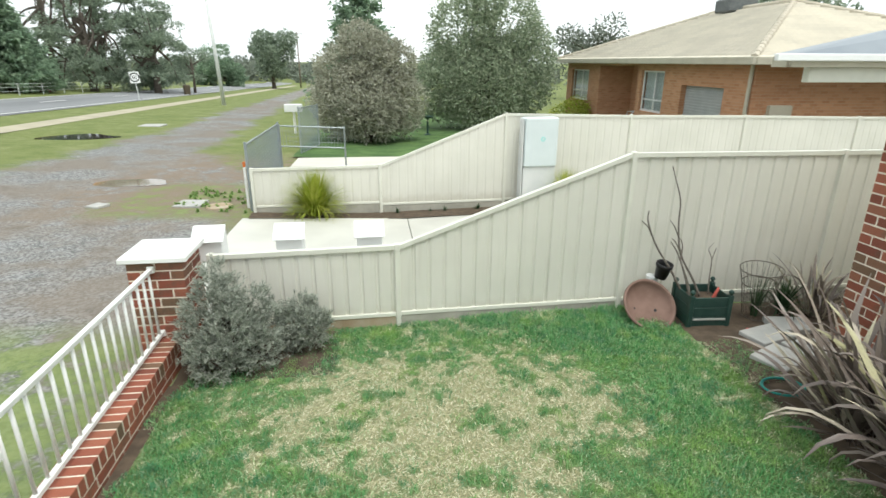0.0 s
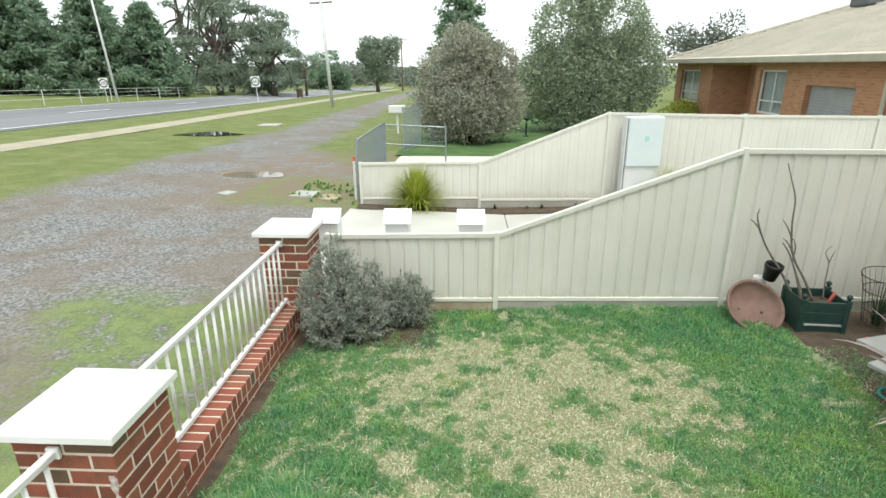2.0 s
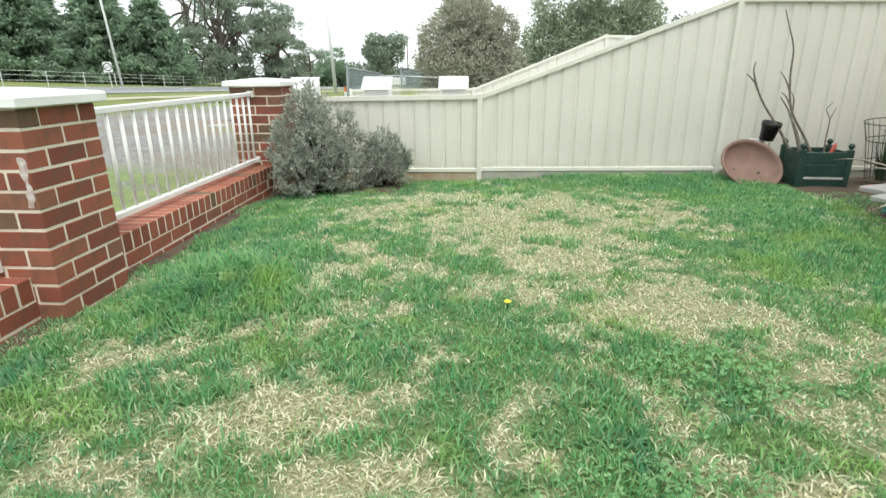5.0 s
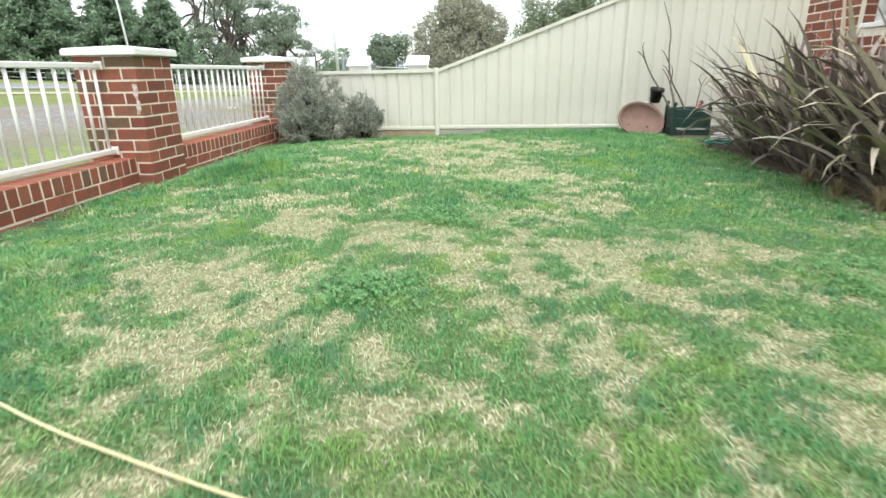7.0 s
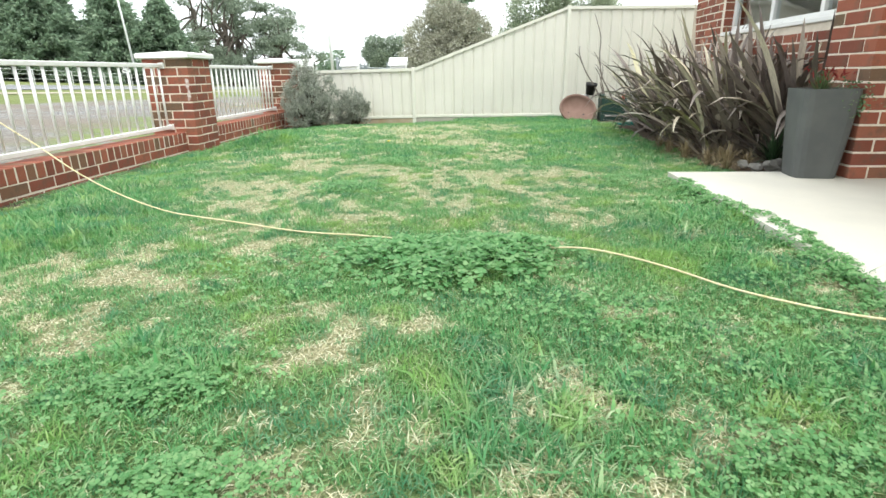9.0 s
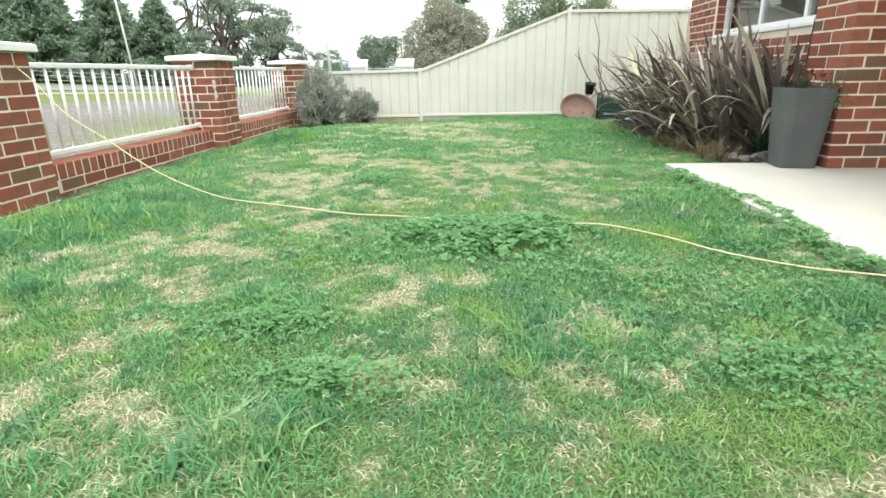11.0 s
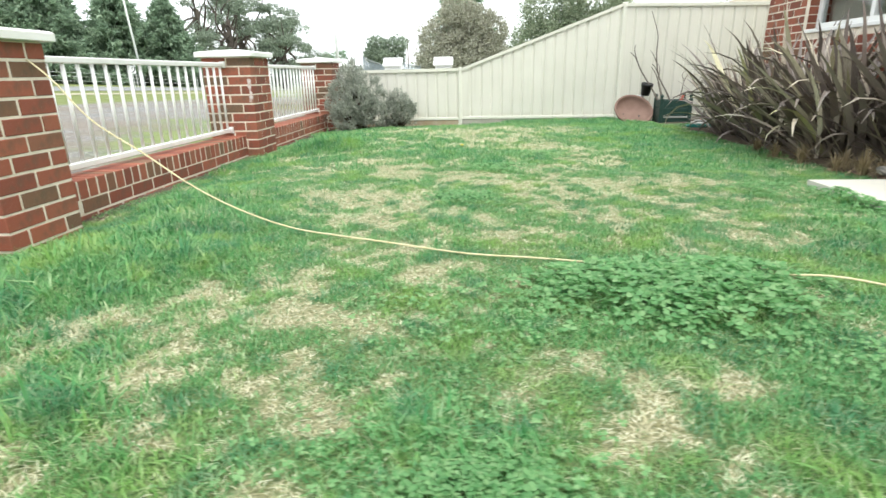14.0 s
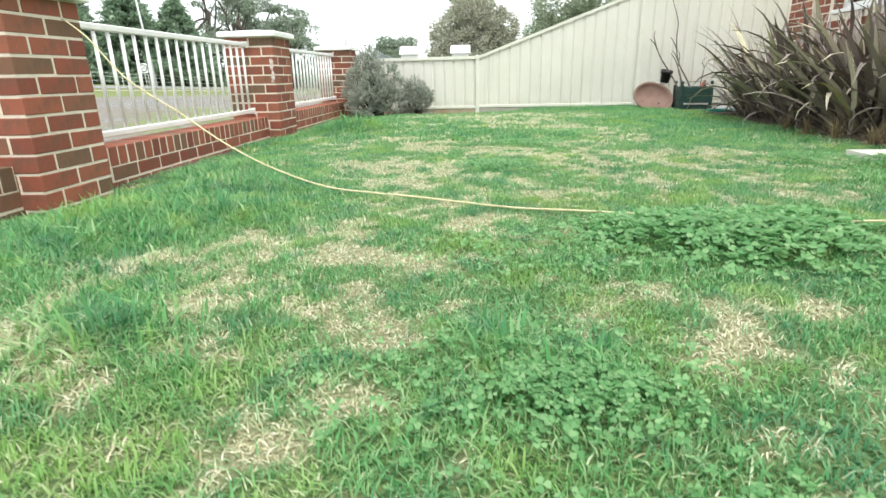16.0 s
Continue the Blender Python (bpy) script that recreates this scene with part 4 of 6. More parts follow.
grass_clump("tussock_grass", "bright lime tussock grass beside the driveway fence", -1.14, 9.92, float(street_z(-1.14, 9.92)), 1500, 0.86, 0.008, lime, 1, 1.1)
grass_clump("tussock_grass", "lime tussock grass beside the white unit", 3.62, 9.85, float(street_z(3.6, 9.85)), 500, 0.78, 0.006, lime, 2, 0.7)
grass_clump("strap_plant", "dark green strap-leaf plant beside the patio", 3.50, 0.32, 0.0, 160, 0.30, 0.006, dark_strap, 3, 1.2)
grass_clump("dry_grass_clump", "clump of dead straw grass in the bed", 3.12, 0.22, 0.0, 160, 0.20, 0.003, dry_stems, 4, 1.5)
for k, (dx, dy) in enumerate(((3.05, 0.4), (3.2, 0.55), (2.98, 1.1), (3.3, 0.3), (3.02, 1.5))):
    grass_clump("dry_grass_clump", "thin dead straw grass along the flax bed", dx, dy, 0.0, 110, 0.15, 0.003, dry_stems, 15 + k, 1.9)
grass_clump("dry_grass_clump", "dead straw grass under the flax", 3.0, 0.75, 0.0, 120, 0.20, 0.003, dry_stems, 5, 1.6)

grey_leaf = leafy("grey_green_shrub", [(0.0, (0.25, 0.28, 0.23)), (0.5, (0.40, 0.43, 0.36)), (1.0, (0.58, 0.60, 0.52))], 0.7, 0.4)
twig_brown = plain("brown_twigs", (0.07, 0.05, 0.035), (0.12, 0.09, 0.065), 20, 0.9)


def shoot_shrub(name, label, x, y, blobs, n, seed):
    """A dome of upright needle-leaved shoots over a few stems."""
    r = np.random.default_rng(seed)
    th = thing(name, label, "shrub", pose(x, y, -0.09), "grey shrubs in the corner")
    tips, d = lumpy_points(n, [(*b[:3], 0.9 * b[3], 0.9 * b[4], 0.93 * b[5]) for b in blobs], r, 0.22)
    # part the dome into clumps with shade between them
    clumps = np.array([noise.noise(Vector(p) * 8.5) for p in tips])
    ok = (tips[:, 2] > 0.03) & (clumps > -0.12)
    tips = tips + d * (0.04 * np.clip(clumps, 0, 1))[:, None]
    tips, d = tips[ok], d[ok]
    up = d * 0.75 + np.array([0, 0, 0.75]) + r.normal(0, 0.22, d.shape)
    per = 11
    c = np.repeat(tips, per, 0) + np.repeat(up / np.linalg.norm(up, axis=1, keepdims=True), per, 0) * (r.random((len(tips) * per, 1)) * 0.085)
    al = np.repeat(up, per, 0) + r.normal(0, 0.6, c.shape)
    part("foliage", leaf_mesh("foliage", c, al, 0.036, 0.011, r, 0.2, 0.1), grey_leaf, th)
    bm = bmesh.new()
    for b in blobs:
        for _ in range(5):
            e = Vector(b[:3]) + Vector(r.normal(0, 0.35, 3)) * b[3] * 0.8
            tube([(0.04 * r.normal(), 0.04 * r.normal(), -0.05), (e.x * 0.5, e.y * 0.5, e.z * 0.4), tuple(e)], [0.014, 0.010, 0.004], 5, bm)
    part("woody_base", bm, twig_brown, th)
    return th


shoot_shrub("grey_shrub", "large grey-green needle-leaved shrub beside the brick pillar", -1.32, 4.45, [(0.0, 0, 0.30, 0.28, 0.25, 0.28), (-0.10, 0.05, 0.66, 0.15, 0.16, 0.2), (0.16, 0.02, 0.56, 0.17, 0.16, 0.18), (-0.24, -0.05, 0.34, 0.17, 0.18, 0.19), (-0.08, 0.08, 0.84, 0.10, 0.11, 0.13), (0.22, -0.08, 0.24, 0.19, 0.18, 0.2), (0.08, -0.18, 0.46, 0.15, 0.14, 0.17), (-0.12, -0.2, 0.2, 0.17, 0.15, 0.18), (-0.2, -0.02, 0.56, 0.13, 0.13, 0.15), (0.28, 0.05, 0.42, 0.13, 0.13, 0.16), (0.05, 0.0, 0.74, 0.11, 0.11, 0.12)], 3400, 1)
shoot_shrub("grey_shrub", "small grey-green needle-leaved shrub against the fence", -0.73, 4.72, [(0, 0, 0.22, 0.22, 0.21, 0.24), (-0.03, 0, 0.37, 0.15, 0.15, 0.15), (0.10, -0.03, 0.18, 0.15, 0.15, 0.17), (-0.10, -0.03, 0.18, 0.14, 0.14, 0.18)], 1500, 2)

# ---- clover in the lawn ----
clover_green = leafy("clover_leaf", [(0.0, (0.13, 0.32, 0.12)), (0.5, (0.22, 0.44, 0.18)), (1.0, (0.36, 0.56, 0.27))], 0.5, 0.5)


def clover(name, label, spots, n, size, rise, seed):
    """Three round leaflets on each stalk, in drifts (x, y, rx, ry)."""
    r = np.random.default_rng(seed)
    k = r.integers(0, len(spots), n)
    s = np.asarray(spots)[k]
    a, q = r.uniform(0, 2 * math.pi, n), np.sqrt(r.random(n)) * r.uniform(0.55, 1.45, n)
    x, y = s[:, 0] + s[:, 2] * q * np.cos(a), s[:, 1] + s[:, 3] * q * np.sin(a)
    h = rise * np.clip(1.15 - 0.7 * q ** 2, 0.25, 2) * r.uniform(0.6, 1.15, n)
    c = np.stack([x, y, lawn_z(x, y) + h], 1)
    nrm = np.stack([0.35 * r.normal(size=n), 0.35 * r.normal(size=n), np.ones(n)], 1)
    nrm /= np.linalg.norm(nrm, axis=1, keepdims=True)
    u = np.cross(nrm, r.normal(size=(n, 3)))
    u /= np.linalg.norm(u, axis=1, keepdims=True)
    w = np.cross(nrm, u)
    S = (size * r.uniform(0.6, 1.3, n))[:, None]
    vs, fs, base = [], [], 0
    for j in range(3):
        t = j * 2 * math.pi / 3
        d, e = u * math.cos(t) + w * math.sin(t), -u * math.sin(t) + w * math.cos(t)
        pts = [c, c + S * (0.55 * d + 0.52 * e) + nrm * S * 0.12, c + S * (1.0 * d + 0.38 * e) + nrm * S * 0.05, c + S * 0.95 * d - nrm * S * 0.02, c + S * (1.0 * d - 0.38 * e) + nrm * S * 0.05, c + S * (0.55 * d - 0.52 * e) + nrm * S * 0.12]
        vs.append(np.stack(pts, 1).reshape(-1, 3))
        fs.append(np.concatenate([base + np.arange(n)[:, None] * 6 + [0, i, i + 1] for i in (1, 2, 3, 4)]))
        base += n * 6
    me = quick_mesh(name, np.concatenate(vs), np.concatenate(fs))
    return tagged(part(name, me, clover_green), label, "clover", kind="stuff")


clover("clover", "raised drift of broad clover leaves in the lawn", [(1.12, -1.92, 0.42, 0.30), (1.25, -1.95, 0.30, 0.24), (0.95, -1.85, 0.28, 0.22), (1.4, -1.8, 0.25, 0.18)], 1500, 0.019, 0.05, 5)
clover("clover", "low clover spread through the turf", [(0.4, -2.85, 0.42, 0.30), (1.9, -2.8, 0.5, 0.35), (2.3, -2.3, 0.35, 0.45), (0.5, -2.1, 0.4, 0.3), (1.0, 1.18, 0.35, 0.25), (0.7, 0.5, 0.3, 0.25), (0.4, -0.5, 0.25, 0.2), (1.6, -2.4, 0.35, 0.2), (0.48, -2.88, 0.16, 0.1), (1.9, -3.1, 0.3, 0.15), (0.75, -3.2, 0.2, 0.1), (2.45, -1.2, 0.22, 0.5), (2.3, -0.3, 0.3, 0.25), (2.1, 3.6, 0.35, 0.35), (1.5, 4.7, 0.6, 0.25)], 6500, 0.0095, 0.024, 6)
clover("edge_weeds", "creeping green weeds over the edge of the patio slab", [(2.62 + 0.05 * math.sin(7 * k), -3.3 + 0.17 * k, 0.09 + 0.04 * math.sin(3.1 * k + 1), 0.13) for k in range(18)], 3200, 0.011, 0.04, 7)

# ---- rope, pot and things by the fence ----
rope = thing("rope", "yellow braided rope tied to the railing and lying across the lawn", "rope", pose(0, 0, 0))
RUN = [(-1.95, -0.90, 0.83), (-1.77, -1.0, 0.83), (-1.55, -1.11, 0.725), (-1.37, -1.135, 0.53), (-1.12, -1.17, 0.375), (-0.89, -1.20, 0.225), (-0.67, -1.22, 0.115), (-0.42, -1.25, 0.035), (-0.17, -1.35, 0.025), (0.05, -1.43, 0.022), (0.42, -1.535, 0.004), (0.72, -1.58, 0.0), (1.1, -1.67, 0.0), (1.49, -1.78, 0.012), (1.68, -1.84, 0.03), (1.83, -1.92, 0.026), (1.97, -2.06, 0.024), (2.12, -2.27, 0.026), (2.34, -2.43, 0.024), (2.53, -2.52, 0.03), (2.62, -2.60, 0.04), (2.9, -2.85, 0.035), (3.3, -3.0, 0.032)]


def smooth_line(points, k=6):
    pts = [Vector(p) for p in points]
    out = []
    for i in range(len(pts) - 1):
        p0, p1, p2, p3 = pts[max(i - 1, 0)], pts[i], pts[i + 1], pts[min(i + 2, len(pts) - 1)]
        for j in range(k):
            t = j / k
            out.append(0.5 * ((2 * p1) + (p2 - p0) * t + (2 * p0 - 5 * p1 + 4 * p2 - p3) * t * t + (3 * p1 - p0 - 3 * p2 + p3) * t ** 3))
    return out + [pts[-1]]


part("cord", tube(smooth_line(RUN), 0.0039, 8), rope_yellow, rope, smooth=True)
part("knot", tube(smooth_line([(-1.99, -0.90, 0.80), (-1.93, -0.90, 0.85), (-1.99, -0.90, 0.86), (-2.0, -0.91, 0.80), (-1.93, -0.90, 0.81)]), 0.009, 8), rope_yellow, rope)


def rounded_square(w, z, cut, bm):
    """A ring of a square of width w with rounded corners."""
    out = []
    for sx, sy, a0 in ((1, 1, 0), (-1, 1, 90), (-1, -1, 180), (1, -1, 270)):
        for k in range(4):
            a = radians(a0 + 30 * k)
            out.append(bm.verts.new((sx * (w / 2 - cut) + cut * math.cos(a), sy * (w / 2 - cut) + cut * math.sin(a), z)))
    return out


def planter_pot(x, y):
    th = thing("planter_pot", "tall charcoal tapered pot with red and green plants beside the pier", "plant pot", pose(x, y, 0.02, 0, 0, -8))
    bm = bmesh.new()
    rings = [rounded_square(w, z, c, bm) for w, z, c in ((0.25, 0.0, 0.05), (0.26, 0.01, 0.055), (0.305, 0.28, 0.06), (0.335, 0.55, 0.06), (0.337, 0.566, 0.06), (0.315, 0.566, 0.055), (0.30, 0.50, 0.05))]
    for a, b in zip(rings, rings[1:]):
        for k in range(16):
            bm.faces.new((a[k], a[(k + 1) % 16], b[(k + 1) % 16], b[k]))
    bm.faces.new(rings[0][::-1])
    part("body", bm, charcoal, th)
    bm = bmesh.new()
    bm.faces.new(rounded_square(0.302, 0.505, 0.04, bm))
    part("soil", bm, bed_soil, th)
    r = np.random.default_rng(9)
    red = leafy("red_leaf_tips", [(0.0, (0.16, 0.015, 0.02)), (1.0, (0.34, 0.045, 0.04))], 0.5, 0.3)
    pot_green = leafy("pot_grass", [(0.0, (0.06, 0.10, 0.04)), (0.7, (0.13, 0.19, 0.08)), (1.0, (0.22, 0.12, 0.08))], 0.5, 0.3)
    me = grass_clump("grassy_leaves", "fine green and red grassy leaves", 0, 0, 0, 190, 0.19, 0.004, pot_green, 11, 1.6, parent=th)
    me.matrix_basis = pose(-0.02, 0, 0.50)
    c = np.stack([r.normal(0.02, 0.06, 34), r.normal(0, 0.07, 34), 0.57 + 0.11 * r.random(34)], 1)
    part("red_leaves", leaf_mesh("red_leaves", c, r.normal(0, 0.5, (34, 3)) + [0, 0, 0.6], 0.05, 0.008, r), red, th, "dark red leaf tips")
    succ = leafy("grey_succulent", [(0.0, (0.09, 0.15, 0.07)), (1.0, (0.22, 0.31, 0.17))], 0.6, 0.2)
    c = np.stack([0.13 + r.normal(0, 0.05, 420), r.normal(-0.08, 0.06, 420), 0.50 + r.normal(0, 0.055, 420)], 1)
    part("trailing_succulent", leaf_mesh("trailing_succulent", c, r.normal(0, 1, (420, 3)), 0.02, 0.013, r), succ, th, "grey-green trailing succulent over the rim")
    return th


planter_pot(3.47, -0.20)

bowl = thing("terracotta_bowl", "shallow faded terracotta bowl leaning on the fence", "bowl", pose(2.79, 4.84, 0.135, 46, 0, 4))
part("dish", lathe([(0.0, -0.075), (0.10, -0.075), (0.20, -0.055), (0.255, 0.0), (0.262, 0.03), (0.285, 0.032), (0.287, 0.012), (0.272, -0.005), (0.215, -0.07), (0.11, -0.09), (0.0, -0.09)], 48), terracotta, bowl, smooth=True)
part("drain_hole", lathe([(0.0, 0.0), (0.016, 0.0), (0.016, 0.004), (0.0, 0.004)], 12), black_plastic, bowl, "dark drain hole", pose(0.10, -0.04, -0.073))
part("drain_hole", lathe([(0.0, 0.0), (0.012, 0.0), (0.012, 0.004), (0.0, 0.004)], 12), black_plastic, bowl, "dark drain hole", pose(-0.13, 0.0, -0.0715))

pbox = thing("planter_box", "dark green timber planter box full of sticks beside the fence", "planter", pose(3.34, 4.80, -0.06, 0, 0, -4))
W, D = 0.40, 0.36
for sy in (-1, 1):
    for k in range(3):
        part("board", box(-W / 2 + 0.02, W / 2 - 0.02, sy * D / 2 - 0.01, sy * D / 2 + 0.01, 0.03 + 0.108 * k, 0.135 + 0.108 * k, 0.004), green_paint, pbox)
for sx in (-1, 1):
    for k in range(3):
        part("board", box(sx * W / 2 - 0.01, sx * W / 2 + 0.01, -D / 2 + 0.02, D / 2 - 0.02, 0.03 + 0.108 * k, 0.135 + 0.108 * k, 0.004), green_paint, pbox)
    for sy in (-1, 1):
        leg = part("corner_post", box(sx * W / 2 - 0.024, sx * W / 2 + 0.024, sy * D / 2 - 0.024, sy * D / 2 + 0.024, -0.02, 0.375, 0.004), green_paint, pbox)
        part("finial", lathe([(0.0, 0.0), (0.012, 0.0), (0.014, 0.01), (0.026, 0.025), (0.026, 0.04), (0.014, 0.056), (0.0, 0.06)], 12), green_paint, leg, "round finial", pose(sx * W / 2, sy * D / 2, 0.375), True)
part("soil", box(-W / 2 + 0.02, W / 2 - 0.02, -D / 2 + 0.02, D / 2 - 0.02, 0.05, 0.27), bed_soil, pbox)
part("trim", box(-0.16, 0.2, -D / 2 - 0.02, -D / 2 - 0.008, 0.105, 0.125, 0.002), stone_grey, pbox, "weathered pale strip")


def branch(label, points, r0, twigs=()):
    o = Vector(points[0])
    th = thing("dry_branch", label, "branch", pose(o.x + 0.07, o.y + 0.04, o.z - 0.06), "dead branches in the planter")
    r0 = r0 * 0.68
    line = smooth_line([Vector(p) - o for p in points], 4)
    bm = tube(line, [r0 * (1 - 0.7 * i / (len(line) - 1)) for i in range(len(line))], 7)
    for t in twigs:
        line = smooth_line([Vector(p) - o for p in t], 4)
        tube(line, [r0 * 0.7 * (1 - 0.7 * i / (len(line) - 1)) for i in range(len(line))], 6, bm)
    part("wood", bm, dead_wood, th, smooth=True)


branch("tall thin dead branch standing in the planter", [(3.26, 4.78, 0.28), (3.2, 4.86, 0.45), (3.08, 4.95, 0.7), (3.04, 5.0, 1.0), (3.05, 5.05, 1.25), (3.0, 5.1, 1.45), (2.95, 5.12, 1.60)], 0.02, [[(3.06, 4.98, 0.85), (3.0, 5.0, 0.98), (2.95, 5.02, 1.05)], [(3.09, 4.94, 0.68), (3.02, 4.97, 0.82), (2.98, 5.0, 0.86)]])
branch("forked grey driftwood branch leaning on the fence", [(3.1, 4.82, 0.28), (3.0, 4.92, 0.5), (2.85, 5.02, 0.75), (2.76, 5.08, 0.95), (2.68, 5.1, 1.03)], 0.022, [[(2.79, 5.06, 0.88), (2.74, 5.09, 1.05), (2.75, 5.1, 1.14)]])
branch("short grey dead branch in the planter", [(3.14, 4.76, 0.28), (3.1, 4.85, 0.5), (3.05, 4.95, 0.7), (2.98, 5.0, 0.82)], 0.022, [[(3.07, 4.92, 0.63), (3.1, 4.97, 0.78), (3.08, 5.0, 0.86)]])
branch("pale split wood in the planter", [(3.07, 4.66, 0.28), (3.07, 4.7, 0.42), (3.03, 4.78, 0.6)], 0.028)
branch("thin crooked dead twig at the planter's edge", [(3.38, 4.82, 0.28), (3.42, 4.9, 0.42), (3.48, 5.0, 0.6), (3.46, 5.05, 0.7), (3.53, 5.08, 0.76)], 0.012, [[(3.48, 5.0, 0.6), (3.53, 5.04, 0.68), (3.56, 5.06, 0.72)]])

cup = thing("nursery_pot", "black plastic nursery pot tilted on a white tub", "plant pot", pose(3.0, 5.06, 0.352, 10, 6, 0) @ Matrix.Scale(1.3, 4))
part("tub", lathe([(0.0, 0.0), (0.048, 0.0), (0.062, 0.10), (0.068, 0.10), (0.068, 0.135), (0.062, 0.135), (0.058, 0.10), (0.045, 0.012), (0.0, 0.012)], 24), black_plastic, cup, smooth=True)
tin = thing("plastic_tub", "small white plastic tub behind the terracotta bowl", "tub", pose(2.95, 5.13, -0.035))
part("tub", lathe([(0.0, 0.0), (0.055, 0.0), (0.06, 0.36), (0.066, 0.36), (0.066, 0.385), (0.0, 0.387)], 20), box_white, tin)
for px, py, tw in ((3.40, 4.72, 20), (3.45, 4.76, -30)):
    tool = thing("garden_tool", "garden hand tool with a faded red handle in the planter", "garden tool", pose(px, py, 0.21, 14, 10, tw))
    part("handle", tube([(0, 0, 0.0), (0, 0, 0.04), (0, 0, 0.14), (0, 0, 0.16)], [0.012, 0.016, 0.014, 0.006], 10), red_plastic, tool, smooth=True)
knob = thing("garden_tool", "red handled trowel lying on the soil", "garden tool", pose(3.62, 4.42, 0.02, 0, 8, -60))
part("handle", tube([(0, 0, 0.01), (0.10, 0, 0.012)], [0.014, 0.012], 8), red_plastic, knob)
part("blade", prism([(0.10, 0.008), (0.22, 0.004), (0.22, 0.008), (0.10, 0.014)], -0.03, 0.03), galv, knob)


def wire_basket(x, y):
    th = thing("wire_basket", "old rusty wire basket with plants inside, on the soil", "basket", pose(x, y, 0.0, 4, -5, 0))
    bm = bmesh.new()
    for r, z in ((0.12, 0.02), (0.14, 0.2), (0.165, 0.4), (0.20, 0.56)):
        tube([(r * math.cos(a), r * math.sin(a), z) for a in np.linspace(0, 2 * math.pi, 25)], 0.005, 5, bm)
    part("hoops", bm, rust_wire, th)
    bm = bmesh.new()
    for k in range(22):
        a = 2 * math.pi * k / 22
        tube([(r * math.cos(a), r * math.sin(a), z) for r, z in ((0.12, 0.02), (0.14, 0.2), (0.165, 0.4), (0.20, 0.56))], 0.0028, 4, bm)
    part("wires", bm, rust_wire, th)
    return th


wire_basket(3.92, 4.72)
grass_clump("strap_plant", "dark green strap leaves beside the wire basket", 4.25, 4.75, 0.0, 150, 0.42, 0.009, dark_strap, 21, 1.2)
grass_clump("strap_plant", "thin green leaves inside the wire basket", 3.92, 4.72, 0.02, 60, 0.5, 0.005, dark_strap, 22, 0.6)
for px, py, w, d, tw in ((3.75, 4.28, 0.42, 0.30, 12), (4.12, 4.45, 0.40, 0.3, -8), (3.55, 3.86, 0.4, 0.32, 24), (3.95, 3.98, 0.36, 0.3, 5)):
    paver = tagged(part("paver", box(-w / 2, w / 2, -d / 2, d / 2, -0.03, 0.035, 0.008), stone_grey, m=pose(px, py, 0.015, random.uniform(-3, 3), random.uniform(-3, 3), tw)), "loose grey concrete paver lying on the soil", "paver", "loose pavers")
hose = thing("garden_hose", "teal garden hose coiled at the bed's edge", "hose", pose(3.24, 3.42, 0.03))
part("coil", tube(smooth_line([(0.16 * math.cos(a) * (1 + 0.05 * a / 6), 0.13 * math.sin(a), 0.008 + 0.004 * a / 6) for a in np.linspace(0, 11, 24)], 3), 0.009, 7), teal_hose, hose, smooth=True)
rock_grey = plain("dull_grey_rock", (0.14, 0.135, 0.12), (0.24, 0.23, 0.205), 14, 0.95, bump=0.8, fine=60)
for k, (px, py, s) in enumerate(((3.42, 0.05, 0.10), (3.30, 0.10, 0.06), (3.20, 0.16, 0.05))):
    bm = bmesh.new()
    bmesh.ops.create_icosphere(bm, subdivisions=3, radius=s * 0.9)
    for v in bm.verts:
        v.co = Vector((v.co.x * 1.3, v.co.y * 0.8, v.co.z * 0.7)) * (0.8 + 0.7 * noise.noise(v.co * 14 + Vector((k, 0, 0))) + 0.25 * noise.noise(v.co * 40))
    tagged(part("rock", bm, rock_grey, m=pose(px, py, 0.04)), "rough grey rock at the edge of the patio", "rock", "edge rocks")


# ---- white letterboxes behind the low fence ----
def letterbox(x, y, tw):
    g = float(street_z(x, y))
    th = thing("letterbox", "white letterbox on a post behind the low fence", "letterbox", pose(x, y, g, 0, 0, tw), "white letterboxes")
    H = 0.955 - g
    part("post", box(-0.05, 0.05, 0.07, 0.17, 0, H - 0.26, 0.006), rail_white, th)
    bm = box(-0.13, 0.13, -0.06, 0.20, H - 0.34, H - 0.10, 0.006)
    for v in bm.verts:
        if v.co.z > H - 0.2:
            v.co.z += (v.co.y + 0.06) * 0.32 - 0.012
    part("body", bm, box_white, th)
    lid = prism([(-0.155, 0.0), (0.155, 0.0), (0.155, 0.016), (-0.155, 0.016)], 0.0, 0.24)
    bmesh.ops.bevel(lid, geom=lid.edges[:], offset=0.004, segments=1, affect="EDGES")
    part("lid", lid, box_white, th, "sloping white lid", pose(0, -0.10, H - 0.125, 31))


letterbox(-1.69, 5.40, 3)
letterbox(-0.90, 5.40, 1)
letterbox(-0.09, 5.40, 1)


dandelion = thing("dandelion", "single yellow dandelion flower in the lawn", "flower", pose(0.31, 1.73, 0.0))
part("stem", tube([(0, 0, -0.01), (0.003, 0, 0.035)], 0.002, 5), dark_strap, dandelion)
part("bloom", lathe([(0.0, 0.034), (0.012, 0.036), (0.017, 0.042), (0.010, 0.047), (0.0, 0.048)], 12), plain("yellow_petal", (0.62, 0.48, 0.03), (0.7, 0.55, 0.05)), dandelion, "yellow bloom")


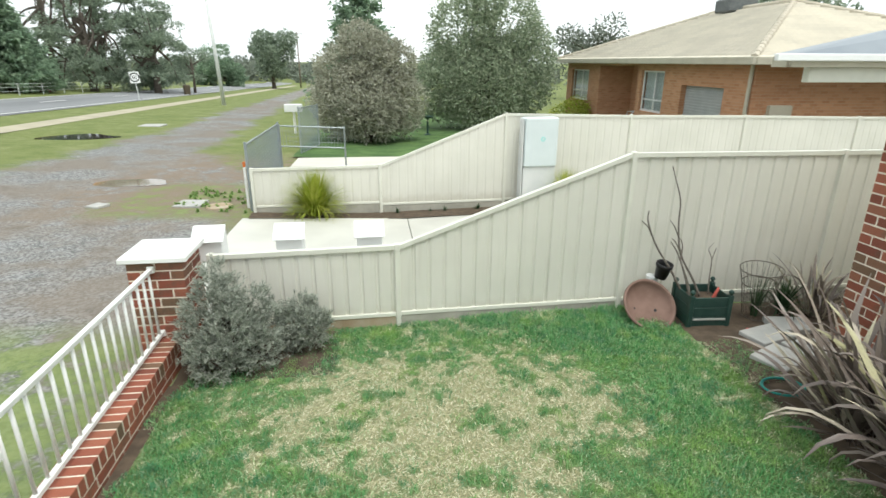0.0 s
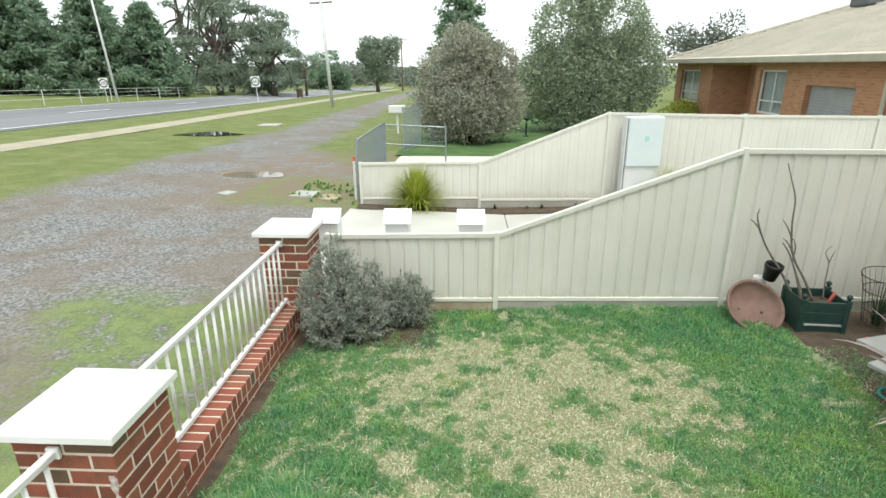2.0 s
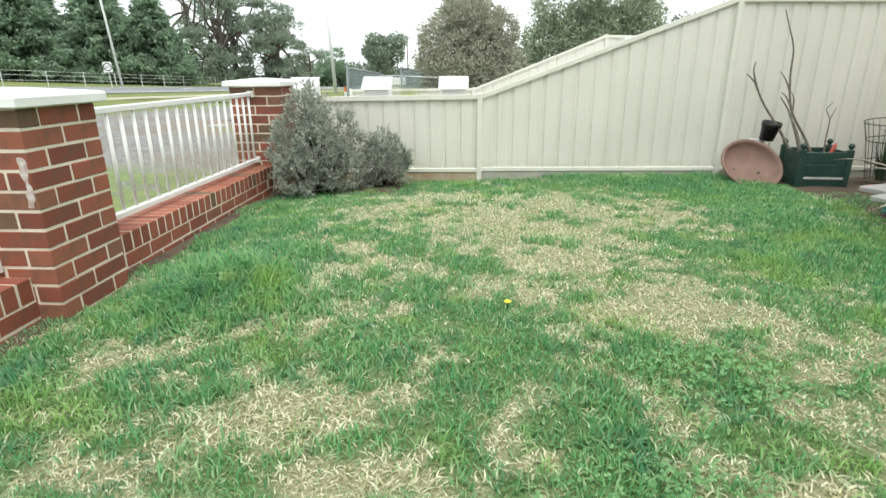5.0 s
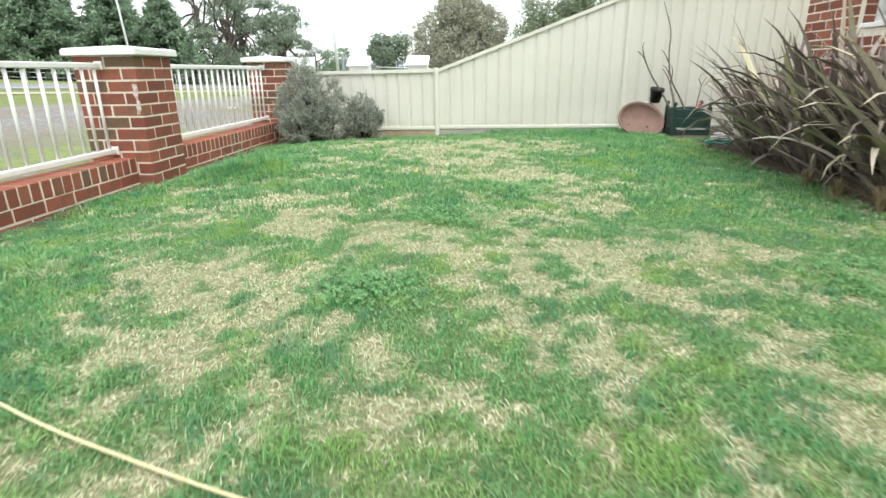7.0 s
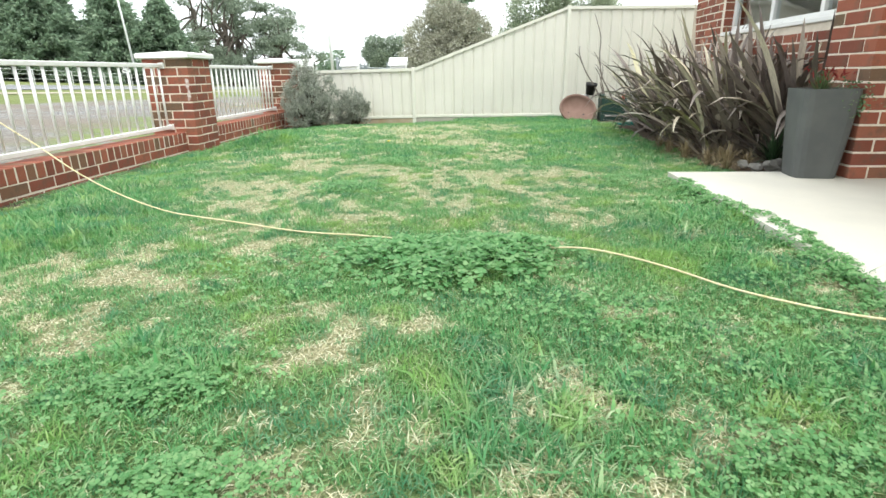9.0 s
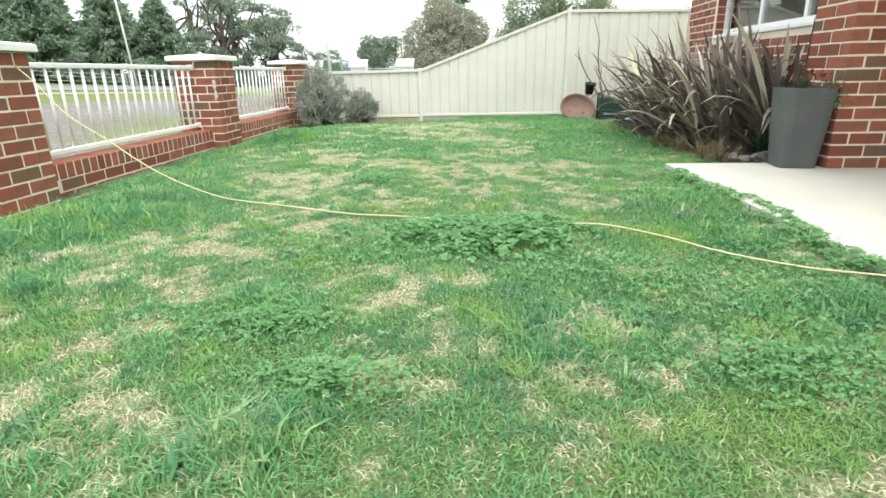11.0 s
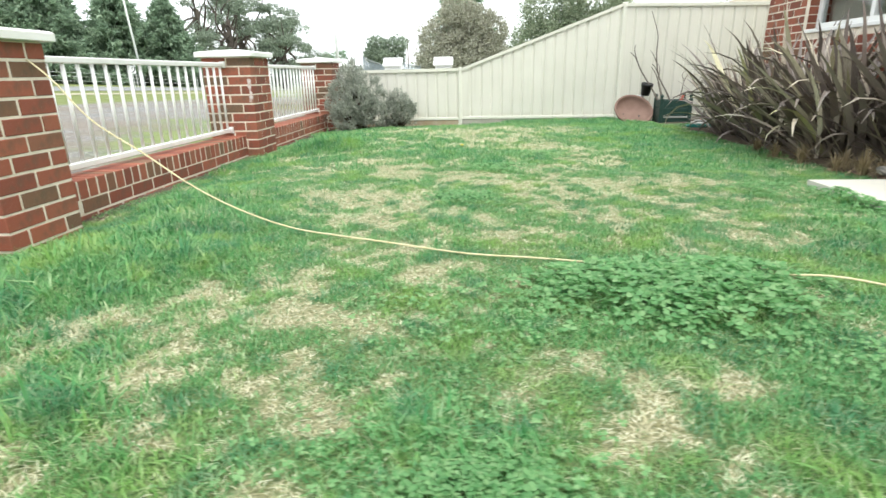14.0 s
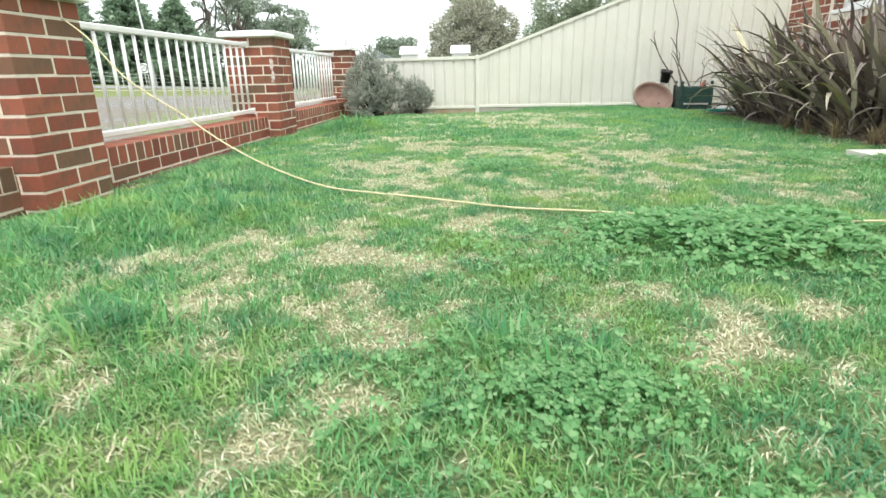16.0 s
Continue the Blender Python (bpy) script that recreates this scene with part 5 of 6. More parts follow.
# ---- across the driveway ----
def white_unit():
    g = float(street_z(3.1, 10.1))
    th = thing("wall_unit", "tall white enamel unit with a small teal mark", "utility unit", pose(3.11, 10.08, g, 0, 0, 2.6))
    part("stand", box(-0.32, 0.32, -0.10, 0.12, 0, 0.64 - g, 0.006), pole_grey, th, "plain grey stand")
    part("cabinet", box(-0.325, 0.325, -0.14, 0.13, 0.645 - g, 1.56 - g, 0.02), plain("pale_blue_enamel", (0.60, 0.66, 0.66), (0.57, 0.63, 0.63), 4, 0.35, bump=0.03, dirt=0.05), th)
    part("mark", lathe([(0.026, 0.0), (0.042, 0.0), (0.042, 0.004), (0.026, 0.004)], 20), teal_print, th, "small teal ring", pose(0.03, -0.1405, 1.17 - g, 90))
    part("side_strip", box(-0.365, -0.345, -0.12, 0.1, 0, 1.55 - g, 0.003), pole_grey, th, "dark grey edge strip")


white_unit()


def mesh_panel(name, label, a, b, low, high, step, material, posts=True, solid=0.0022):
    """A welded wire panel between two points on the ground."""
    ax, ay = a
    bx, by = b
    L = math.hypot(bx - ax, by - ay)
    za, zb = float(street_z(ax, ay)), float(street_z(bx, by))
    th = thing(name, label, "mesh fence", pose(ax, ay, za, 0, 0, math.degrees(math.atan2(by - ay, bx - ax))))
    dz = (zb - za) / L
    bm = bmesh.new()
    for k in range(int(L / step) + 1):
        x = k * step
        tube([(x, 0, low + dz * x), (x, 0, high + dz * x)], solid, 4, bm)
    part("wire_mesh", bm, material, th)
    bm = bmesh.new()
    for z in np.arange(low, high + 0.001, step * 1.6):
        tube([(0, 0, z), (L, 0, z + dz * L)], solid, 4, bm)
    part("cross_mesh", bm, material, th)
    for z in (low, high):
        part("rail", tube([(0, 0, z), (L, 0, z + dz * L)], 0.018, 8), galv, th)
    for x in (0, L):
        part("post", tube([(x, 0, -0.1 + dz * x), (x, 0, high + 0.05 + dz * x)], 0.024, 8), galv, th)
    return th


mesh_panel("mesh_fence", "blue-grey wire mesh fence along the neighbour's verge", (-2.36, 10.32), (-2.56, 15.1), 0.06, 1.25, 0.045, blue_grey, True, 0.0024)
mesh_panel("mesh_gate", "open galvanised mesh gate panel", (-2.53, 15.12), (-0.81, 15.14), 0.66, 1.2, 0.085, galv, True, 0.004)
mesh_panel("mesh_fence", "blue-grey wire mesh fence in front of the grey tree", (-2.42, 18.4), (-2.07, 21.0), 0.06, 1.5, 0.045, blue_grey, True, 0.003)
marker = thing("marker_post", "thin white marker post with an orange cap", "marker post", pose(-2.47, 10.55, float(street_z(-2.47, 10.55))))
part("post", box(-0.022, 0.022, -0.012, 0.012, -0.05, 0.80, 0.004), rail_white, marker)
part("cap", box(-0.023, 0.023, -0.014, 0.014, 0.80, 0.90, 0.004), orange_plastic, marker, "orange reflective cap")
mail = thing("letterbox", "white letterbox at the neighbour's mesh fence", "letterbox", pose(-3.55, 25.5, float(street_z(-3.5, 25.5))))
part("post", box(-0.05, 0.05, -0.05, 0.05, -0.05, 0.95, 0.005), rail_white, mail)
part("body", box(-0.38, 0.38, -0.2, 0.2, 0.95, 1.28, 0.02), box_white, mail)
slab_path = thing("concrete_path", "pale concrete path beside the neighbour's gate", "path", kind="structure")
slab("concrete_bay", -2.4, 3.2, 15.6, 17.4, lambda x, y: street_z(x, y) + 0.03, 0.1, concrete_pale, slab_path)
sheet("neighbour_yard", np.arange(-2.6, 10.3, 0.3), np.arange(17.5, 40, 0.5), lambda x, y: street_z(x, y) + 0.02 + 0.05 * fbm(x, y, 0.8, 51, 3), plain("shaded_yard_grass", (0.05, 0.10, 0.03), (0.10, 0.17, 0.05), 1.5, 1.0, bump=0.9, fine=25), "green weedy grass under the neighbour's trees", "grass")


def cover(name, label, x, y, r, material, sides, turn=0):
    th = tagged(part(name, lathe([(0.0, 0.03), (r * 0.96, 0.03), (r, 0.02), (r, -0.03)], sides), material, m=pose(x, y, float(street_z(x, y)) + 0.012, 0, 0, turn)), label, "pit cover", "service pit covers")
    return th


cover("pit_cover", "square pale concrete pit cover in the verge", -3.6, 10.75, 0.36, stone_grey, 4, 40)
cover("pit_cover", "round rusty pit cover in the verge", -3.02, 10.55, 0.24, plinth_wood, 20)
cover("pit_cover", "small pale pit cover in the gravel", -5.15, 10.45, 0.2, stone_grey, 4, 20)
cover("pit_cover", "flat concrete pit lid on the mown verge", -10.1, 26.7, 0.7, stone_grey, 4, 45)


def puddle(x, y, rx, ry, z, seed, label, tint):
    r = np.random.default_rng(seed)
    bm = bmesh.new()
    ph = r.uniform(0, 6, 4)
    bm.faces.new([bm.verts.new((rx * math.cos(a) * (1 + 0.18 * math.sin(3 * a + ph[0]) + 0.1 * math.sin(5 * a + ph[1])), ry * math.sin(a) * (1 + 0.2 * math.sin(2 * a + ph[2]) + 0.1 * math.sin(4 * a + ph[3])), 0)) for a in np.linspace(0, 2 * math.pi, 48, endpoint=False)])
    n = Net("puddle_water", 0.04, 0, 0.8)
    silt = n.mix(n.step(n.xyz()[0], -0.5, -0.2), tuple(min(1.0, v * k) for v, k in zip(tint, (1.9, 1.2, 0.6))), tint)
    tagged(part("puddle", bm, n.done(silt), m=pose(x, y, z)), label, "puddle", kind="structure")


puddle(-5.95, 13.05, 1.15, 0.5, float(street_z(-5.95, 13.0)) - 0.052, 1, "shallow muddy puddle reflecting the sky", (0.20, 0.16, 0.12))
puddle(-11.5, 21.8, 1.7, 1.0, float(street_z(-11.5, 21.8)) - 0.09, 3, "dark standing water in the roadside drain", (0.03, 0.03, 0.025))


# ---- the neighbour's house ----
def far_brick():
    n = Net("tan_house_brick", 0.85, 0, 0.2)
    mp = n.t.nodes.new("ShaderNodeMapping")
    mp.inputs["Rotation"].default_value = (radians(90), 0, 0)
    sep = n.xyz()
    comb = n.t.nodes.new("ShaderNodeCombineXYZ")
    n.t.links.new(n.math("ADD", sep[0], sep[1]), comb.inputs[0])
    n.t.links.new(sep[2], comb.inputs[1])
    b = n.t.nodes.new("ShaderNodeTexBrick")
    b.inputs["Scale"].default_value = 1.0
    b.inputs["Brick Width"].default_value, b.inputs["Row Height"].default_value, b.inputs["Mortar Size"].default_value = 0.24, 0.086, 0.006
    for k, c in (("Color1", (0.40, 0.20, 0.11, 1)), ("Color2", (0.50, 0.275, 0.16, 1)), ("Mortar", (0.45, 0.31, 0.21, 1))):
        b.inputs[k].default_value = c
    n.t.links.new(comb.outputs[0], b.inputs["Vector"])
    col = n.mix(n.step(n.noise(0.8, 4), 0.4, 0.7, 0, 0.3), b.outputs["Color"], (0.36, 0.19, 0.115))
    return n.done(col, b.outputs["Fac"], -0.4, 0.01)


tan_brick = far_brick()
tile_cream = plain("weathered_cream_tiles", (0.66, 0.605, 0.49), (0.56, 0.515, 0.42), 0.9, 0.85, bump=0.4, fine=25, dirt=0.15)
tile_ridge = plain("weathered_ridge_tiles", (0.52, 0.47, 0.38), (0.43, 0.39, 0.31), 1.5, 0.9, bump=0.4, fine=25, dirt=0.3)
gutter_cream = plain("cream_gutter", (0.48, 0.45, 0.36), (0.42, 0.39, 0.31), 2, 0.5)
curtain_white = plain("sheer_white_curtain", (0.80, 0.81, 0.80), (0.70, 0.71, 0.71), 6, 0.9)
roller_grey = plain("grey_roller_door", (0.42, 0.43, 0.43), (0.36, 0.37, 0.37), 2, 0.5)
dark_room = plain("dark_interior", (0.03, 0.03, 0.03), (0.04, 0.04, 0.04), 2, 0.9)

NX, NY0, NY1, NZ = 10.4, 14.3, 29.3, 2.52
home = thing("neighbour_house", "single-storey tan brick house with a cream tiled hip roof", "house", pose(0, 0, 0))
openings = [(26.3, 28.6, 0.75, 2.2), (21.2, 25.0, -0.3, 2.4), (19.15, 20.9, 0.75, 2.25), (15.6, 17.95, -0.3, 1.82)]
edges = [NY0] + sorted(v for o in openings for v in o[:2]) + [NY1]
for a, b in zip(edges[0::2], edges[1::2]):
    part("wall", box(NX, NX + 0.25, a, b, -0.6, NZ), tan_brick, home)
for a, b, c, d in openings:
    part("wall", box(NX, NX + 0.25, a, b, d, NZ), tan_brick, home)
    if c > 0:
        part("wall", box(NX, NX + 0.25, a, b, -0.6, c), tan_brick, home)
part("wall", box(NX + 0.25, 20.4, NY0, NY0 + 0.25, -0.6, NZ), tan_brick, home)
part("wall", box(NX + 0.25, 20.4, NY1 - 0.25, NY1, -0.6, NZ), tan_brick, home)
part("wall", box(20.15, 20.4, NY0 + 0.25, NY1 - 0.25, -0.6, NZ), tan_brick, home)
part("porch_wall", box(NX + 1.6, NX + 1.8, 21.0, 25.2, -0.6, NZ), tan_brick, home)
part("porch_wall", box(NX + 0.25, NX + 1.6, 25.0, 25.2, -0.6, NZ), tan_brick, home)
part("porch_wall", box(NX + 0.25, NX + 1.6, 21.0, 21.2, -0.6, NZ), tan_brick, home)
part("porch_floor", box(NX - 0.2, NX + 1.6, 21.2, 25.0, -0.5, -0.05), concrete_pale, home)
part("front_door", box(NX + 1.54, NX + 1.597, 22.3, 23.2, -0.05, 2.0, 0.01), dark_room, home, "dark front door")
for a, b, c, d in (openings[0], openings[2]):
    w = part("window", box(NX + 0.10, NX + 0.16, a, b, c, c + 0.07), window_white, home)
    for bx in ((a, b, d - 0.06, d), (a, a + 0.06, c + 0.07, d - 0.06), (b - 0.06, b, c + 0.07, d - 0.06), (a + (b - a) * 0.45, a + (b - a) * 0.45 + 0.06, c + 0.07, d - 0.06), (a + 0.06, b - 0.06, c + 0.42, c + 0.47)):
        part("frame", box(NX + 0.10, NX + 0.16, *bx), window_white, w)
    part("pane", box(NX + 0.125, NX + 0.132, a + 0.06, b - 0.06, c + 0.07, d - 0.06), glass, w).visible_shadow = False
    bm = bmesh.new()
    ys = np.linspace(a + 0.04, b - 0.04, 40)
    lo = [bm.verts.new((NX + 0.22 + 0.03 * math.sin(k * 1.3), y, c)) for k, y in enumerate(ys)]
    hi = [bm.verts.new((NX + 0.22 + 0.02 * math.sin(k * 1.3), y, d)) for k, y in enumerate(ys)]
    for k in range(39):
        bm.faces.new((lo[k], lo[k + 1], hi[k + 1], hi[k]))
    part("curtain", bm, curtain_white, w, "sheer white curtain")
    part("dim_room", box(NX + 0.5, NX + 0.55, a - 0.3, b + 0.3, c - 0.3, d + 0.2), dark_room, w)
a, b, c, d = openings[3]
door = part("roller_door", box(NX + 0.20, NX + 0.24, a, b, -0.4, d), roller_grey, home, "grey ribbed roller door")
for k in range(24):
    part("slat", box(NX + 0.175, NX + 0.20, a, b, -0.36 + 0.09 * k, -0.29 + 0.09 * k, 0.008), roller_grey, door)


def tiled_face(name, p0, p1, q0, q1, parent, wave=0.3, row=0.33):
    """A roof face from eave p0-p1 up to q0-q1 in stepped, rolled tile courses."""
    p0, p1, q0, q1 = map(np.array, (p0, p1, q0, q1))
    nrm = np.cross(p1 - p0, q0 - p0).astype(float)
    nrm /= np.linalg.norm(nrm)
    if nrm[2] < 0:
        nrm = -nrm
    L, S = np.linalg.norm(p1 - p0), np.linalg.norm((q0 + q1) / 2 - (p0 + p1) / 2)
    rows = int(S / row)
    cols = int(L / wave) * 6
    vs = []
    along = (p1 - p0) / L
    for k in range(rows):
        for t, up in ((k / rows, 0.06), ((k + 1) / rows, 0.0)):
            a, b = p0 + (q0 - p0) * t, p1 + (q1 - p1) * t
            s0, s1 = (a - p0) @ along, (b - p0) @ along
            grid = np.linspace(s0, s1, cols + 1)
            w = 0.028 * np.abs(np.sin(math.pi * (grid - k % 2 * wave / 2) / wave))
            vs.append(p0 + (p0 * 0) + (a - p0 - along * s0) + along * grid[:, None] + nrm * (up + w)[:, None])
    v = np.concatenate(vs)
    i, j = np.meshgrid(np.arange(2 * rows - 1), np.arange(cols), indexing="ij")
    n = (i * (cols + 1) + j).ravel()
    f = np.stack([n, n + 1, n + cols + 2, n + cols + 1], 1)
    return part(name, quick_mesh(name, v, f), tile_cream, parent)


EZ, RZ, RX, RY0, RY1 = 2.62, 4.62, 15.3, 19.7, 24.2
ex0, ex1, ey0, ey1 = 9.9, 20.9, 13.8, 29.8
roof = tiled_face("roof", (ex0, ey1, EZ), (ex0, ey0, EZ), (RX, RY1, RZ), (RX, RY0, RZ), home)
tiled_face("roof_face", (ex0, ey0, EZ), (ex1, ey0, EZ), (RX - 0.02, RY0, RZ), (RX + 0.02, RY0, RZ), roof)
part("roof_back", quick_mesh("roof_back", [(ex1, ey0, EZ), (ex1, ey1, EZ), (RX, RY1, RZ), (RX, RY0, RZ), (ex0, ey1, EZ)], [(0, 1, 2), (0, 2, 3), (1, 4, 2)]), tile_cream, roof)
for a, b in (((ex0, ey0, EZ), (RX, RY0, RZ)), ((ex1, ey0, EZ), (RX, RY0, RZ)), ((RX, RY0, RZ), (RX, RY1, RZ)), ((ex0, ey1, EZ), (RX, RY1, RZ))):
    a, b = Vector(a), Vector(b)
    n = int((b - a).length / 0.38)
    for k in range(n):
        p, q = a.lerp(b, k / n), a.lerp(b, (k + 1.08) / n)
        up = Vector((0, 0, 0.05))
        part("ridge_tile", tube([p + up, q + up], [0.11, 0.095], 8), tile_ridge, roof)
part("soffit", box(ex0 + 0.05, ex1, ey0 + 0.05, ey1, EZ - 0.12, EZ - 0.06), window_white, home)
part("gutter", box(ex0 - 0.10, ex0 + 0.02, ey0 - 0.10, ey1, EZ - 0.13, EZ + 0.08, 0.02), gutter_cream, home)
part("gutter", box(ex0 + 0.022, ex1, ey0 - 0.10, ey0 + 0.02, EZ - 0.13, EZ + 0.08, 0.02), gutter_cream, home)
part("downpipe", tube([(NX - 0.06, NY0 + 0.1, NZ), (NX - 0.06, NY0 + 0.1, -0.5)], 0.055, 10), gutter_cream, home, "cream downpipe at the corner")
part("meter_box", box(NX + 0.5, NX + 1.2, NY0 - 0.14, NY0 - 0.002, 0.6, 1.42, 0.01), gutter_cream, home, "cream meter box")
cooler = part("roof_cooler", box(14.6, 15.9, 22.5, 23.5, RZ - 0.1, RZ + 0.42, 0.06), plain("dark_cooler", (0.10, 0.11, 0.11), (0.14, 0.15, 0.15)), roof, "dark evaporative cooler on the ridge")
part("flue", tube([(RX, 24.0, RZ), (RX, 24.0, RZ + 0.7)], 0.06, 10), galv, roof)
chair = thing("porch_chair", "light cane chair in the shaded porch", "chair", pose(10.75, 21.9, -0.05, 0, 0, -90))
part("seat", box(-0.24, 0.24, -0.22, 0.22, 0.40, 0.44, 0.01), curtain_white, chair)
part("backrest", box(-0.24, 0.24, 0.2, 0.24, 0.44, 1.0, 0.02), curtain_white, chair)
for sx in (-0.22, 0.22):
    for sy in (-0.2, 0.2):
        part("leg", tube([(sx, sy, 0), (sx, sy, 0.4)], 0.018, 6), curtain_white, chair)
    part("armrest", tube([(sx, 0.22, 0.66), (sx, -0.18, 0.64), (sx, -0.22, 0.44)], 0.018, 6), curtain_white, chair)

carport = thing("carport", "low building with a cream gutter and blue-grey metal roof", "building", pose(0, 0, 0))
steel_blue = plain("blue_grey_roof_steel", (0.24, 0.27, 0.30), (0.29, 0.32, 0.345), 1, 0.4, 0.2)
part("fascia", box(9.2, 16.5, 11.55, 11.62, 2.45, 2.68, 0.01), gutter_cream, carport)
part("fascia", box(9.13, 9.2, 11.62, 12.1, 2.45, 2.68, 0.01), gutter_cream, carport)
part("gutter", box(8.75, 16.6, 11.42, 11.548, 2.58, 2.74, 0.02), box_white, carport)
part("beam", box(9.85, 16.4, 11.75, 11.95, 2.12, 2.45, 0.01), fence_trim, carport, "cream beam under the gutter")
part("roof", quick_mesh("roof", [(9.1, 11.5, 2.72), (16.6, 11.5, 2.72), (16.6, 12.8, 3.75), (13.4, 12.8, 3.5), (9.1, 12.1, 2.72), (16.6, 13.7, 3.3)], [(0, 1, 2), (0, 2, 3), (0, 3, 4), (4, 3, 5), (3, 2, 5)]), steel_blue, carport)
for px in (13.9, 16.3):
    part("post", box(px - 0.05, px + 0.05, 11.8, 11.9, -0.2, 2.12, 0.005), fence_trim, carport)
part("skylight", box(13.4, 14.6, 12.0, 12.05, 3.12, 3.30, 0.01), dark_room, carport, "dark roof light", None)


# ---- trees ----
bark_grey = plain("grey_bark", (0.085, 0.07, 0.055), (0.14, 0.12, 0.10), 6, 0.95, bump=0.8, fine=20)


def tree(name, label, x, y, trunk, blobs, n, leaf, material, seed, limbs=8, shell=0.5, wide=0.55, hang=0.0, z=None, gap=-0.42):
    """A tapered trunk with limbs that reach into leafy clumps; trunk: (height, radius)."""
    r = np.random.default_rng(seed)
    g = float(street_z(x, y)) if z is None else z
    th = thing(name, label, "tree", pose(x, y, g))
    bm = bmesh.new()
    h, rad = trunk
    tube([(0, 0, -0.2), (0.05 * r.normal(), 0.05 * r.normal(), h * 0.5), (0.12 * r.normal(), 0.12 * r.normal(), h)], [rad * 1.25, rad * 0.9, rad * 0.6], 9, bm)
    pick = r.permutation(len(blobs))[:limbs]
    for k in pick:
        e = np.array(blobs[k][:3])
        s = np.array([0, 0, h * r.uniform(0.45, 0.95)])
        m = s * 0.5 + e * 0.5 + r.normal(0, 0.12, 3) * np.linalg.norm(e - s)
        tube(smooth_line([tuple(s), tuple(m), tuple(e)], 4), [rad * 0.5 * (1 - 0.85 * i / 8) for i in range(9)], 6, bm)
    part("trunk", bm, bark_grey, th, smooth=True)
    c, d = lumpy_points(n, blobs, r, shell)
    # open the crown where a slow noise is low
    keep = np.array([noise.noise(Vector(p) * (1.1 / max(leaf * 6, 0.5))) for p in c]) > gap
    c, d = c[keep], d[keep]
    al = d + r.normal(0, 0.7, d.shape) + np.array([0, 0, -hang])
    part("crown", leaf_mesh("crown", c, al, leaf, leaf * wide, r), material, th)
    return th


def conifer(label, x, y, h, w, seed, n=150, leaf=0.42):
    """A pointed conifer: whorls of drooping boughs, each clothed in needle sprays."""
    r = np.random.default_rng(seed)
    th = thing("conifer_tree", label, "tree", pose(x, y, float(street_z(x, y))), "conifers across the highway")
    bm = tube([(0, 0, -0.2), (0, 0, h * 0.5), (0, 0, h)], [0.32, 0.2, 0.03], 8)
    cs, ds = [], []
    for k in range(n):
        t = (k + r.random()) / n
        z = 0.25 + (h - 0.3) * t
        L = (w * (1 - t) ** 0.8 + 0.25) * r.uniform(0.65, 1.15)
        a = r.uniform(0, 2 * math.pi)
        out_ = np.array([math.cos(a), math.sin(a), 0])
        m = int(70 * L / w) + 24
        s = np.sqrt(r.random(m))[:, None]
        p = np.array([0, 0, z]) + out_ * s * L + np.array([0, 0, 1.0]) * (0.22 * L * s ** 2 - 0.12 * L * s) + r.normal(0, 0.11 + 0.05 * L, (m, 3)) * np.array([1, 1, 0.6])
        cs.append(p)
        ds.append(out_ * 0.8 + r.normal(0, 0.5, (m, 3)) + np.array([0, 0, -0.15]))
        if k % 3 == 0:
            tube([(0, 0, z), tuple(np.array([0, 0, z]) + out_ * L * 0.9 + np.array([0, 0, 0.08 * L]))], [0.05, 0.012], 5, bm)
    part("trunk", bm, bark_grey, th)
    part("crown", leaf_mesh("crown", np.concatenate(cs), np.concatenate(ds), leaf, leaf * 0.42, r), pine_green, th)
    return th


def blob_cloud(n, cx, cy, z0, z1, rx, ry, size, seed, taper=0.0):
    r = np.random.default_rng(seed)
    out = []
    for _ in range(n):
        t = r.random()
        k = (1 - taper * t) * math.sqrt(r.random())
        a = r.uniform(0, 2 * math.pi)
        s = size * r.uniform(0.7, 1.3) * (1 - 0.45 * taper * t)
        out.append((cx + rx * k * math.cos(a), cy + ry * k * math.sin(a), z0 + (z1 - z0) * t, s, s, s * 0.85))
    return out


olive_grey = leafy("olive_grey_leaf", [(0.0, (0.32, 0.33, 0.245)), (0.5, (0.48, 0.48, 0.38)), (1.0, (0.64, 0.63, 0.53))], 0.75, 0.5)
deep_green = leafy("deep_green_leaf", [(0.0, (0.25, 0.31, 0.205)), (0.5, (0.37, 0.44, 0.30)), (1.0, (0.54, 0.58, 0.43))], 0.7, 0.5)
pine_green = leafy("pine_needles", [(0.0, (0.20, 0.29, 0.195)), (0.6, (0.29, 0.40, 0.27)), (1.0, (0.42, 0.52, 0.37))], 0.75, 0.5)
gum_green = leafy("gum_leaf", [(0.0, (0.21, 0.265, 0.20)), (0.6, (0.30, 0.365, 0.27)), (1.0, (0.42, 0.485, 0.37))], 0.7, 0.45)
haze_green = leafy("distant_leaf", [(0.0, (0.17, 0.20, 0.16)), (1.0, (0.29, 0.32, 0.26))], 0.9, 0.3)

tree("grey_leaved_tree", "dense grey-leaved rounded tree in the neighbour's yard", -0.2, 22.6, (1.6, 0.13), [(0, 0, 1.7, 1.8, 1.7, 1.5), (-1.0, 0, 1.5, 1.25, 1.2, 1.25), (1.0, 0, 1.6, 1.25, 1.2, 1.3), (0, 0, 3.2, 1.25, 1.1, 1.1), (-0.3, 0, 4.1, 0.7, 0.6, 0.55), (0.9, 0.1, 3.0, 1.05, 1.0, 0.95), (-1.0, 0, 2.8, 1.05, 0.9, 0.9), (0.3, -0.7, 1.2, 1.2, 1.0, 1.0), (0.6, 0, 3.7, 0.6, 0.6, 0.5)], 34000, 0.13, olive_grey, 1, 8, 0.3, 0.5)
